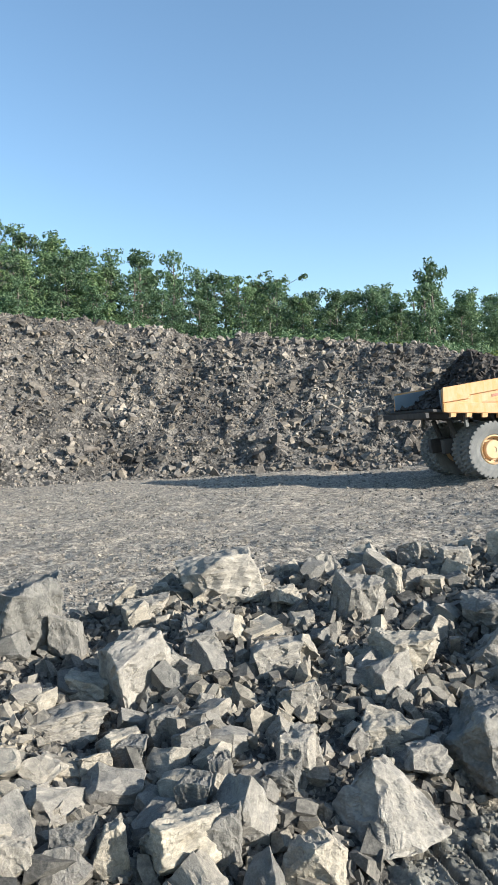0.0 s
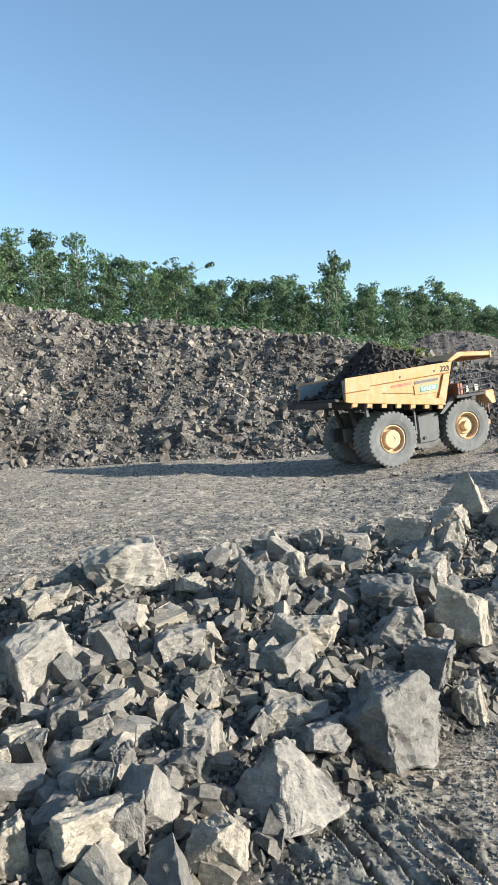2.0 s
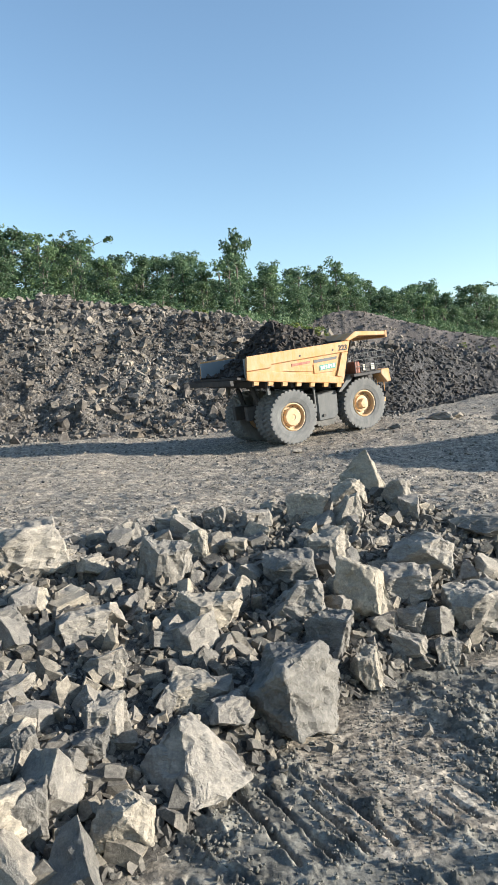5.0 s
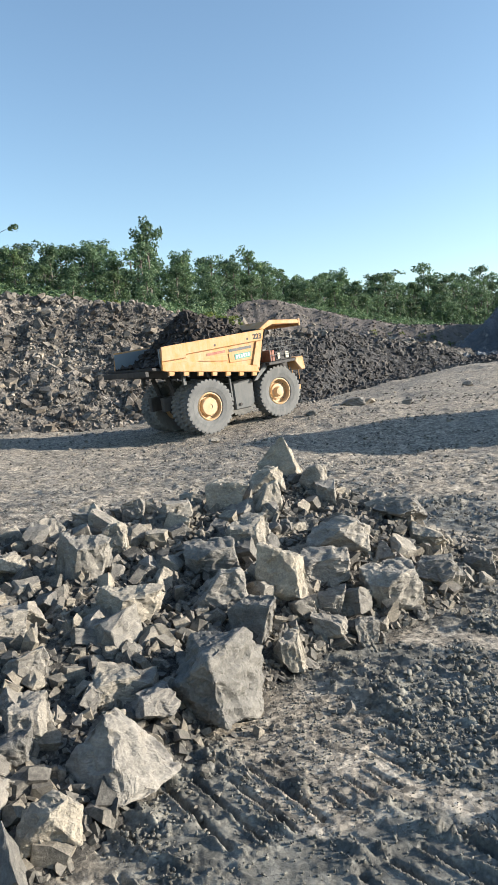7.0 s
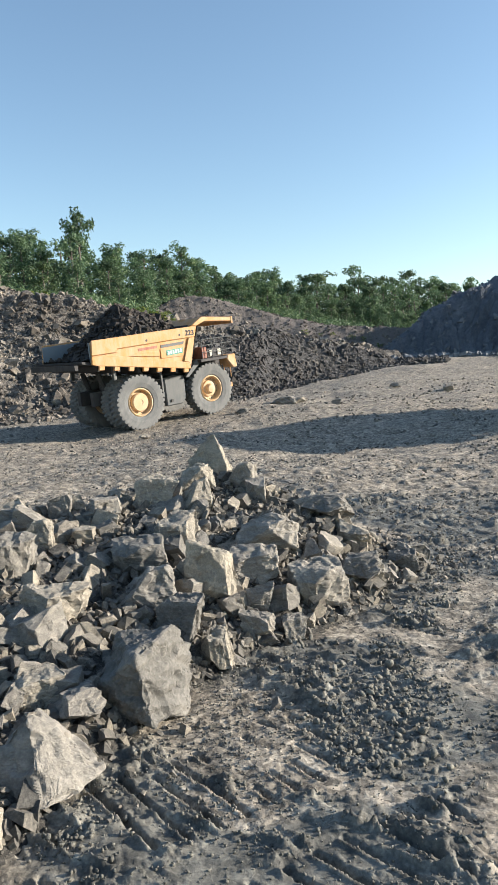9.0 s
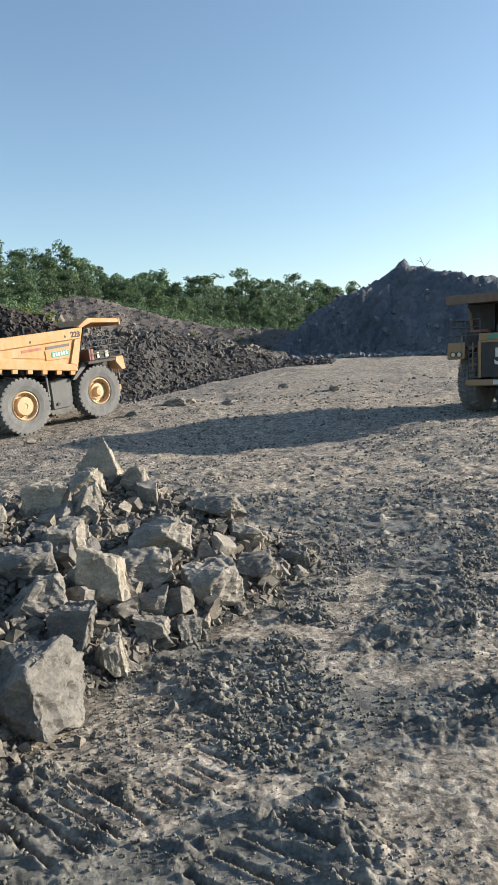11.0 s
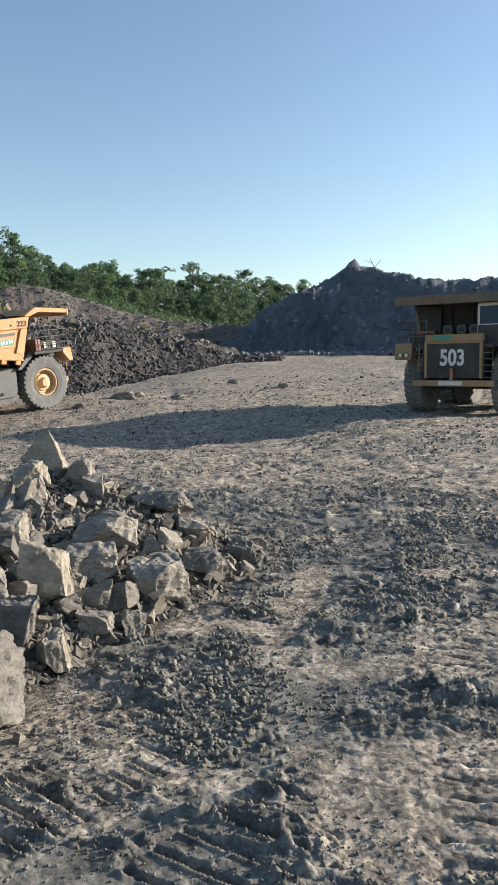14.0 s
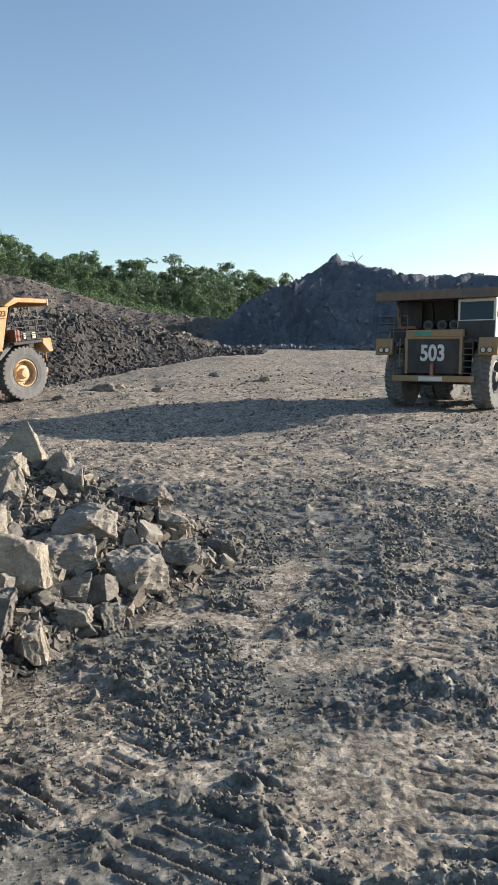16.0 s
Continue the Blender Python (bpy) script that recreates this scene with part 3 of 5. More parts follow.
def boulder(x, y, wide, tall, mesh=None, turn=None, label="pale grey angular boulder lying on the rubble heap", lift=0.0, z=None):
    me = mesh or stone_rng.choice(BOULDERS)
    ob = new("boulder", me)
    deep = wide * stone_rng.uniform(0.7, 0.9)
    reach = math.hypot(x, y)
    tall *= min(1.0, 1.02 - 0.42 * 2.8 / reach)
    x, y = x * (1 + 0.3 * deep / reach), y * (1 + 0.3 * deep / reach)
    base = (heap_top(x, y) if z is None else z) - 0.14 * tall + lift
    away = math.degrees(math.atan2(-x, y))
    ob.matrix_basis = pose(x, y, base, stone_rng.uniform(-7, 7), stone_rng.uniform(-7, 7), away + (stone_rng.uniform(-25, 25) if turn is None else turn)) \
        @ Matrix.Diagonal((wide * 1.06, deep, tall * 1.12, 1))
    return tagged(ob, label, "rock", "boulders of the heap")


# the largest ones, from the near foot of the heap to its crest
boulder(-0.02, 4.50, 0.72, 0.70, PEAK, 0, "big pale boulder with a sharp peak at the heap's foot")
boulder(0.82, 5.42, 0.90, 0.80, LUMP, 38, "big pale rounded boulder with streaked faces on the mud")
boulder(2.52, 10.1, 0.66, 0.60, SPIRE, -4, "dark pointed stone standing on the heap's top", 0.18)
for x, y, w, h in [(1.71, 6.96, .54, .72), (2.60, 7.80, .76, .47), (1.00, 6.76, .54, .49), (1.27, 6.32, .45, .47), (1.56, 6.14, .29, .46),
                   (1.57, 7.91, .56, .49), (2.88, 7.01, .62, .52), (2.06, 6.50, .35, .33)]:
    boulder(x, y, w, h)
for x, y, w, h in [(2.20, 6.86, .33, .33), (.15, 6.53, .64, .45), (-.27, 7.42, .55, .59), (0, 8.15, .43, .43), (1.03, 7.40, .59, .40),
                   (1.52, 9.10, .56, .48), (-.66, 4.96, .35, .42), (-.77, 4.74, .31, .26), (-1.05, 4.05, .32, .45), (-.48, 4.06, .38, .43)]:
    boulder(x, y, w, h)
for x, y, w, h in [(-.97, 6.32, .47, .32), (-.71, 5.71, .32, .32), (-.05, 5.42, .38, .25), (.25, 5.16, .39, .32), (.34, 9.3, .35, .34),
                   (-1.06, 7.76, .35, .29), (-1.53, 7.89, .49, .26), (2.0, 8.9, .41, .48), (3.81, 8.82, .68, .38), (3.99, 8.43, .57, .31)]:
    boulder(x, y, w, h)
for x, y, w, h in [(3.70, 7.50, .56, .38), (4.56, 8.08, .38, .27), (2.44, 6.55, .27, .24), (2.93, 6.54, .26, .37), (-3.45, 6.35, .75, .80),
                   (-3.05, 6.48, .37, .58), (-1.81, 7.75, .91, .62), (-1.48, 7.94, .43, .30), (-1.14, 3.98, .57, .48), (-1.88, 3.86, .30, .39)]:
    boulder(x, y, w, h)
for x, y, w, h in [(-1.68, 3.91, .26, .43), (-2.5, 5.74, .44, .34), (-1.96, 5.02, .36, .26), (-2.11, 4.67, .29, .29), (-1.25, 4.39, .25, .33),
                   (-1.43, 4.98, .29, .27), (-1.74, 5.20, .25, .28), (-.86, 4.27, .19, .24), (-2.12, 3.67, .23, .34), (-2.53, 7.31, .51, .32)]:
    boulder(x, y, w, h)
for x, y, w, h in [(-1.64, 6.24, .40, .32), (-1.16, 4.67, .17, .30), (-1.84, 4.88, .27, .23), (-.2, 8.9, .5, .3), (.9, 9.0, .45, .3), (2.2, 9.6, .5, .42), (2.9, 9.7, .45, .4)]:
    boulder(x, y, w, h)
boulder(-2.10, 5.84, 0.70, 0.66, SLABS[0], 35, "big flat-faced grey boulder leaning on the heap")
boulder(-2.47, 5.17, 0.60, 0.28, SLABS[1], 5, "flat pale slab lying on the heap")
boulder(2.25, 7.28, 0.62, 0.40, SLABS[2], -10, "dark flat slab lying on the heap")
LANDS = [(20.2, 45.5, 1.7, .55), (21.4, 46.5, .9, .35), (16.8, 42.0, .8, .3), (24.5, 45, .7, .35), (9.0, 36, .6, .25), (33, 52, .9, .4), (29, 55, .8, .4)]
for b, d, w, h in LANDS:
    x, y = d * math.sin(radians(b)), d * math.cos(radians(b))
    boulder(x, y, w, h, label="dark flat rock lying loose on the haul road", z=float(ground_z(np.array([x]), np.array([y]))[0]))

# middling stones
count = 0
while count < 300:
    b, k = stone_rng.uniform(-42, 31), stone_rng.random()
    f, c = np.interp(b, HEAP_B, HEAP_FOOT), np.interp(b, HEAP_B, HEAP_CREST)
    d = f + (c + 0.7 - f) * k ** 0.8
    x, y = d * math.sin(radians(b)), d * math.cos(radians(b))
    w = 0.13 + 0.29 * stone_rng.random() ** 1.5
    ob = new("rock", stone_rng.choice(LESSER))
    ob.matrix_basis = pose(x, y, heap_top(x, y) - 0.2 * w, stone_rng.uniform(-40, 40), stone_rng.uniform(-40, 40), stone_rng.uniform(0, 360)) \
        @ Matrix.Diagonal((w * 1.15, w * stone_rng.uniform(0.7, 1.0), w * stone_rng.uniform(0.6, 1.0), 1))
    tagged(ob, "grey broken rock lying in the rubble heap", "rock", "rocks of the heap")
    count += 1

rs = np.random.RandomState(5)
x, y = scatter(rs, 60000, -60, 31.5, 3.0, 12.0)
h = heap_z(x, y)
keep = h > 0.03
x, y = x[keep], y[keep]
sz = 0.014 + 0.10 * rs.uniform(0, 1, len(x)) ** 3.2
strew("heap_rubble", x, y, heap_surface(x, y), sz, M_RUBBLE, "small broken grey stones covering the heap", 6, 0.25, "rubble", CHIPS)
x, y = scatter(rs, 3200, -64, 40, 3.2, 12.5)
h = heap_z(x, y)
b, d = bearing(x, y)
keep = (h < 0.03) & (d > np.interp(b, HEAP_B, HEAP_FOOT) - 1.0 - 0.5 * rs.uniform(0, 1, len(x)) ** 2) & (d < 11.8) & (b < 34)
x, y = x[keep], y[keep]
strew("spilled_stones", x, y, ground_z(x, y), 0.02 + 0.09 * rs.uniform(0, 1, len(x)) ** 3, M_RUBBLE, "small grey stones spilled round the heap", 8)
x, y = scatter(rs, 4300, -60, 31.0, 3.0, 11.2)
keep = heap_z(x, y) > 0.06
x, y = x[keep], y[keep]
strew("heap_stones", x, y, heap_surface(x, y), 0.05 + 0.17 * rs.uniform(0, 1, len(x)) ** 2.2, M_RUBBLE, "fist to head sized broken stones of the heap", 16, 0.15, "rubble", STONES)
# clods in the mud
x, y = scatter(rs, 105000, -8, 54, 2.6, 18.0, False)
keep = (heap_z(x, y) < 0.02) & (rs.uniform(0.0, 1.6, len(x)) ** 1.2 < churned(x, y) ** 1.5 * (0.22 + 1.2 * fbm(x * 1.6, y * 1.6, 3, 45)))
x, y = x[keep], y[keep]
strew("mud_clods", x, y, ground_z(x, y), 0.010 + 0.045 * rs.uniform(0, 1, len(x)) ** 2.6, M_CLOD, "dark clods of churned mud", 9, 0.25, "mud", GRIT, True)
# heavier lumps thrown up along the machines' way
x, y = scatter(rs, 60000, 8, 54, 4.6, 18.0, False)
across = x * AXIS[1] - y * AXIS[0]
rows_of = fbm(across * 1.1, (x * AXIS[0] + y * AXIS[1]) * 0.22, 3, 47)
keep = (heap_z(x, y) < 0.02) & (rs.uniform(0.04, 1.5, len(x)) < (rows_of + 0.12 * smooth(np.hypot(x, y), 6, 9)) * (1 + 0.9 * smooth(np.hypot(x, y), 5.5, 8)) * churned(x, y))
x, y = x[keep], y[keep]
strew("mud_lumps", x, y, ground_z(x, y), 0.02 + 0.075 * rs.uniform(0, 1, len(x)) ** 3, M_CLOD, "dark lumps of wet mud thrown up by crawlers", 29, 0.25, "mud", GRIT, True)
x, y = scatter(rs, 30000, -6, 54, 2.7, 9.0, False)
keep = (heap_z(x, y) < 0.02) & (rs.uniform(-0.2, 0.5, len(x)) < fbm(x / 1.1, y / 1.1, 3, 43))
x, y = x[keep], y[keep]
strew("mud_crumbs", x, y, ground_z(x, y), 0.008 + 0.026 * rs.uniform(0, 1, len(x)) ** 2, M_CLOD, "crumbs of drying mud", 19, 0.2, "mud", GRIT, True)
# gravel on the haul road
x, y = scatter(rs, 110000, -34, 54, 9, 60, False)
keep = (heap_z(x, y) < 0.02) & (rs.uniform(-0.35, 0.3, len(x)) < fbm(x / 2.5, y / 1.2, 4, 49, 0.6))
x, y = x[keep], y[keep]
strew("road_gravel", x, y, ground_z(x, y), 0.018 + (0.03 + 0.0045 * np.hypot(x, y)) * rs.uniform(0, 1, len(x)) ** 5, M_GRAVEL, "loose gravel on the haul road", 10, 0.3, "gravel", GRIT)
# broken rock on the banks
for name, many, least, more, power, kind, seed in (("bank_rubble", 36000, 0.07, 0.27, 2.4, CHIPS, 11), ("bank_rocks", 4500, 0.2, 0.75, 4, STONES, 17)):
    b = rs.uniform(-34, 27, many)
    f = np.interp(b, BANK[0], BANK[2])
    d = f - 2.5 + np.where(b < -8, 25, 19) * rs.uniform(0, 1, len(b)) ** 0.9
    x, y = d * np.sin(np.radians(b)), d * np.cos(np.radians(b))
    strew(name, x, y, np.maximum(bank_z(x, y), ground_z(x, y)) - 0.05, least + more * rs.uniform(0, 1, len(b)) ** power, M_BANKROCK,
          "grey and brown broken rock on the bank", seed, 0.22, "rubble", kind)
b = rs.uniform(8, 33, 13000)
f = np.interp(b, DARK[0], DARK[2])
d = f - 2.5 + 15 * rs.uniform(0, 1, len(b))
x, y = d * np.sin(np.radians(b)), d * np.cos(np.radians(b))
strew("dark_rubble", x, y, np.maximum(dark_z(x, y), ground_z(x, y)), 0.08 + 0.40 * rs.uniform(0, 1, len(b)) ** 3.5, M_DARKROCK, "dark broken rock on the low heap", 12)
b = rs.uniform(27, 56, 5200)
d = 88 + 27 * rs.uniform(0, 1, len(b)) ** 4
x, y = d * np.sin(np.radians(b)), d * np.cos(np.radians(b))
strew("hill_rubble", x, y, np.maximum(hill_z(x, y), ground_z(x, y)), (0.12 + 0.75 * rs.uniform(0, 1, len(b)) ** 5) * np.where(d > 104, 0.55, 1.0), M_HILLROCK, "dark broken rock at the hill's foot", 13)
b = rs.uniform(9, 33, 6000)
d = 103 + 20 * rs.uniform(0, 1, len(b))
x, y = d * np.sin(np.radians(b)), d * np.cos(np.radians(b))
strew("far_bank_rubble", x, y, farb_z(x, y), 0.1 + 0.4 * rs.uniform(0, 1, len(b)) ** 5, M_BANKROCK, "brown broken rock on the far slope", 14)


# -- trees --
def leaf_mat(name, a, b, c):
    m, nt, bs = mat(name, 0.55)
    col = ramp_node(nt, island(nt), [(0.0, a), (0.55, b), (1.0, c)])
    tone = ramp_node(nt, own(nt), [(0.0, (0.75, 0.8, 0.8)), (0.5, (1, 1, 1)), (1.0, (1.2, 1.12, 0.88))])
    nt.links.new(mix_node(nt, 1.0, col, tone, "MULTIPLY"), bs.inputs["Base Color"])
    bs.inputs["Transmission Weight"].default_value = 0.0
    tr = nt.nodes.new("ShaderNodeBsdfTranslucent")
    nt.links.new(col, tr.inputs["Color"])
    mx = nt.nodes.new("ShaderNodeMixShader")
    mx.inputs[0].default_value = 0.42
    nt.links.new(bs.outputs[0], mx.inputs[1])
    nt.links.new(tr.outputs[0], mx.inputs[2])
    nt.links.new(mx.outputs[0], nt.nodes["Material Output"].inputs["Surface"])
    return m


# greens leaned slightly to blue: a little distance haze painted into the leaves
M_LEAF = leaf_mat("leaves", (0.055, 0.105, 0.058), (0.10, 0.168, 0.082), (0.17, 0.24, 0.118))
M_LEAFDARK = leaf_mat("dark_leaves", (0.04, 0.077, 0.042), (0.072, 0.122, 0.06), (0.125, 0.18, 0.09))
M_GRASS = leaf_mat("grass", (0.06, 0.09, 0.02), (0.12, 0.16, 0.035), (0.20, 0.22, 0.06))
M_BARK, _nt, _b = mat("bark", 0.9)
_nt.links.new(ramp_node(_nt, noise_node(_nt, stretched(_nt, where(_nt), (6, 6, 1.5)), 2.0, 5), [(0.3, (0.06, 0.05, 0.042)), (0.7, (0.19, 0.17, 0.145))]), _b.inputs["Base Color"])


def leaves(rng, centres, radii, per, size):
    """Leaf blades round clump centres: vertices and quads."""
    vs = []
    for c, r in zip(centres, radii):
        n = max(4, int(per * r * r))
        p = rng.normal(size=(n, 3))
        p /= np.linalg.norm(p, axis=1)[:, None]
        out = p.copy()
        p *= (0.45 + 0.55 * rng.uniform(size=(n, 1)) ** 0.5) * r
        p[:, 2] *= 0.75
        nrm = out + np.array([0, 0, 0.5]) + 0.7 * rng.normal(size=(n, 3))
        nrm /= np.linalg.norm(nrm, axis=1)[:, None]
        t = np.cross(nrm, rng.normal(size=(n, 3)))
        t /= np.linalg.norm(t, axis=1)[:, None]
        s = np.cross(nrm, t)
        l = size * rng.uniform(0.6, 1.3, (n, 1))
        q = np.stack([p - t * l, p + s * l * 0.45 + nrm * l * 0.1, p + t * l, p - s * l * 0.45 + nrm * l * 0.1], 1) + np.asarray(c)
        vs.append(q.reshape(-1, 3))
    v = np.concatenate(vs)
    return v, np.arange(len(v)).reshape(-1, 4)


def tube(bm, pts, radii, sides=7):
    rings_ = []
    for k, (p, r) in enumerate(zip(pts, radii)):
        way = (Vector(pts[min(k + 1, len(pts) - 1)]) - Vector(pts[max(k - 1, 0)])).normalized()
        side = way.orthogonal().normalized()
        up = way.cross(side)
        rings_.append([bm.verts.new(Vector(p) + (side * math.cos(a) + up * math.sin(a)) * r) for a in [2 * math.pi * j / sides for j in range(sides)]])
    for a, b in zip(rings_, rings_[1:]):
        for j in range(sides):
            bm.faces.new((a[j], a[(j + 1) % sides], b[(j + 1) % sides], b[j]))
    bm.faces.new(rings_[0][::-1])
    bm.faces.new(rings_[-1])


def tree(kind, seed, leafy=M_LEAF):
    """A forest tree about ten metres high, standing at the origin."""
    rng, nr = random.Random(seed), np.random.RandomState(seed)
    root = new("tree")
    bm = bmesh.new()
    H = 10.0
    bend = [rng.uniform(-0.3, 0.3) for _ in range(4)]
    stem = [(bend[0] * k / 5 + bend[1] * math.sin(k), bend[2] * k / 5, H * 0.9 * k / 5) for k in range(6)]
    tube(bm, stem, [0.26, 0.21, 0.17, 0.13, 0.09, 0.03])
    cs, rs_ = [], []
    if kind == "broad":
        limbs, low, spread, n = 10, 0.12, 2.9, 62
    elif kind == "slim":
        limbs, low, spread, n = 9, 0.22, 2.0, 42
    elif kind == "umbrella":
        limbs, low, spread, n = 9, 0.80, 4.0, 30
    else:
        limbs, low, spread, n = 7, 0.62, 2.0, 24
    tips = []
    for k in range(limbs):
        z = H * (low + (0.86 - low) * k / limbs)
        a = k * 2.4 + rng.uniform(-0.4, 0.4)
        reach = spread * (0.55 + 0.45 * rng.random()) * (1.0 if kind == "umbrella" else math.sin(math.pi * min(0.95, 0.30 + 0.62 * k / limbs)))
        i = min(4, int(z / (H * 0.18)))
        base = Vector(stem[i]).lerp(Vector(stem[i + 1]), z / (H * 0.18) - i)
        tip = base + Vector((math.cos(a) * reach, math.sin(a) * reach, 0.5 + rng.uniform(0.1, 0.9)))
        mid = base.lerp(tip, 0.5) + Vector((0, 0, -0.15))
        tube(bm, [base, mid, tip], [0.08, 0.055, 0.02], 5)
        tips.append((base, tip))
    for k in range(n):
        base, tip = tips[k % limbs]
        q = base.lerp(tip, rng.uniform(0.55, 1.12)) + Vector((rng.gauss(0, 0.5), rng.gauss(0, 0.5), rng.gauss(0, 0.4 if kind != "umbrella" else 0.12)))
        cs.append(q)
        rs_.append(rng.uniform(0.45, 0.95) * (0.8 if kind in ("slim", "umbrella") else 1.0))
    if kind != "umbrella":
        for k in range(6):
            cs.append(Vector(stem[-1]) + Vector((rng.gauss(0, 0.5), rng.gauss(0, 0.5), rng.uniform(-1.0, 0.7))))
            rs_.append(rng.uniform(0.4, 0.8))
    if kind == "hung":
        for k in range(9):
            a = k * 0.8
            cs.append(Vector((-0.9 - 0.25 * math.cos(a), 0.3 * math.sin(a), H * (0.42 + 0.05 * k))))
            rs_.append(rng.uniform(0.35, 0.6))
    part("trunk", bm, M_BARK, root)
    v, q = leaves(nr, cs, rs_, 64, 0.245)
    part("crown", mesh_from("crown", v, q, leafy), leafy, root)
    return root


KINDS = [tree("broad", 1), tree("broad", 2), tree("broad", 3, M_LEAFDARK), tree("slim", 4), tree("slim", 5), tree("broad", 6, M_LEAFDARK)]
UMBRELLA, HUNG = tree("umbrella", 11, M_LEAFDARK), tree("hung", 12, M_LEAFDARK)
tree_rng = random.Random(31)
used = set()


def stand(model, b, d, tall, wide=1.0, label=""):
    x, y = d * math.sin(radians(b)), d * math.cos(radians(b))
    z = float(wood_z(np.array([x]), np.array([y]))[0]) - 0.15
    k = tall / 10.0
    m = pose(x, y, z, 0, 0, tree_rng.uniform(0, 360))
    if model.name in used:
        ob = copy_thing(model, m)
    else:
        ob = model
        ob.matrix_basis = m
        used.add(model.name)
    ob.scale = (k * wide, k * wide, k)
    return tagged(ob, label, "tree", "trees of the forest edge")


for row, (back, lo, hi) in enumerate([(0, 5.5, 8.0), (7, 7.0, 9.5), (15, 8.0, 11.0), (25, 9.0, 12.0), (36, 10.0, 12.5), (46, 11.0, 13.2)]):
    b = -33.0 + row * 0.7
    while b < 35.5:
        d = float(np.interp(b, WOOD_B, WOOD_D)) + back + tree_rng.uniform(-3, 3)
        tall = tree_rng.uniform(lo * 0.85, hi) * (1.2 if tree_rng.random() < 0.13 else 1.0)
        stand(tree_rng.choice(KINDS), b, d, tall, tree_rng.uniform(0.85, 1.2), "green leafy forest tree on the hillside above the bank")
        b += math.degrees((4.2 + 0.25 * row) * (0.72 if b > 8 else 1.0) * tree_rng.uniform(0.75, 1.3) / d)
stand(UMBRELLA, -7.6, 128, 12.8, 1.0, "flat-topped umbrella tree standing above the forest")
stand(HUNG, 4.75, 108, 14.6, 0.8, "tall thin tree hung with dark creepers")

# undergrowth along the forest's foot
bush_r = np.random.RandomState(77)
bb = np.concatenate([bush_r.uniform(-34, 34, 2300), bush_r.uniform(8, 34, 700)])
dd = np.interp(bb, WOOD_B, WOOD_D) + bush_r.uniform(-6, 24, len(bb))
dd = np.where((bb > 10.0) & (bb < 12.6), np.maximum(dd, 125), dd)   # open ground round the cabin
bx, by = dd * np.sin(np.radians(bb)), dd * np.cos(np.radians(bb))
bz = wood_z(bx, by)
rad = bush_r.uniform(0.7, 1.9, len(bb)) * (1 + 0.7 * smooth(bb, 8, 18))
v, q = leaves(bush_r, np.stack([bx, by, bz + rad * 0.5], -1), rad, 40, 0.27)
tagged(new("undergrowth", mesh_from("undergrowth", v, q, M_LEAF)), "green bushes and creepers along the forest foot", "bushes", kind="stuff")
bb = np.concatenate([bush_r.uniform(0, 9.5, 200), bush_r.uniform(8.5, 11.5, 120), bush_r.uniform(21, 28, 70)])
low = np.concatenate([np.full(200, 74.0), np.full(120, 70.0), np.full(70, 103.0)])
dd = low + np.concatenate([bush_r.uniform(-1, 12, 200), bush_r.uniform(-3, 10, 120), bush_r.uniform(-2, 14, 70)])
bx, by = dd * np.sin(np.radians(bb)), dd * np.cos(np.radians(bb))
bz = np.concatenate([bank_z(bx[:320], by[:320]), farb_z(bx[320:], by[320:])])
rad = bush_r.uniform(0.3, 0.8, len(bb))
v, q = leaves(bush_r, np.stack([bx, by, bz + rad * 0.3], -1), rad, 90, 0.22)
tagged(new("bank_grass", mesh_from("bank_grass", v, q, M_GRASS)), "yellow-green weeds growing over the bank's crest", "weeds", kind="stuff")
# ---- trucks ----
def paint(name, colour, dust, rough=0.45, wear=0.5, metal=0.0):
    m, nt, b = mat(name, rough, metal)
    colour, dust = tuple(c * 0.84 for c in colour), tuple(c * 0.84 for c in dust)
    v = where(nt)
    d = noise_node(nt, v, 1.1, 6, 0.7, 0.6)
    run = noise_node(nt, stretched(nt, v, (2.5, 2.5, 0.5)), 1.6, 5, 0.7)
    f = ramp_node(nt, mix_node(nt, 0.5, d, run), [(0.42, (0, 0, 0)), (0.68, (wear, wear, wear))])
    sp = ramp_node(nt, noise_node(nt, v, 14, 4, 0.7), [(0.62, (0, 0, 0)), (0.72, (0.35, 0.35, 0.35))])
    col = mix_node(nt, f, colour, dust)
    col = mix_node(nt, sp, col, (0.12, 0.09, 0.07))
    nt.links.new(col, b.inputs["Base Color"])
    bump_node(nt, b, run, 0.15, 0.01)
    return m


M_YELLOW = paint("yellow_paint", (0.57, 0.285, 0.085), (0.57, 0.40, 0.255), 0.65, 1.0)
M_OLD = paint("faded_yellow_paint", (0.36, 0.225, 0.095), (0.35, 0.28, 0.205), 0.75, 1.0)
M_BROWNED = paint("browned_paint", (0.17, 0.115, 0.075), (0.22, 0.18, 0.14), 0.8, 0.9)
M_TYRE = paint("dusty_rubber", (0.15, 0.153, 0.15), (0.27, 0.268, 0.256), 0.95, 0.9)
M_RIM = paint("rim_paint", (0.62, 0.41, 0.21), (0.56, 0.46, 0.33), 0.65, 0.9)
M_STEEL = paint("dark_steel", (0.035, 0.035, 0.037), (0.10, 0.09, 0.08), 0.7, 0.7)
M_TANK = paint("grey_steel", (0.09, 0.098, 0.10), (0.17, 0.165, 0.155), 0.6, 0.7)
# worn steel whose base colour carries the blue reflection of the sky
M_WORN_SKY = paint("sky_tinted_worn_steel", (0.22, 0.27, 0.31), (0.30, 0.31, 0.31), 0.45, 0.6, 0.1)
M_WHITE = paint("white_paint", (0.75, 0.75, 0.73), (0.5, 0.47, 0.42), 0.5, 0.6)
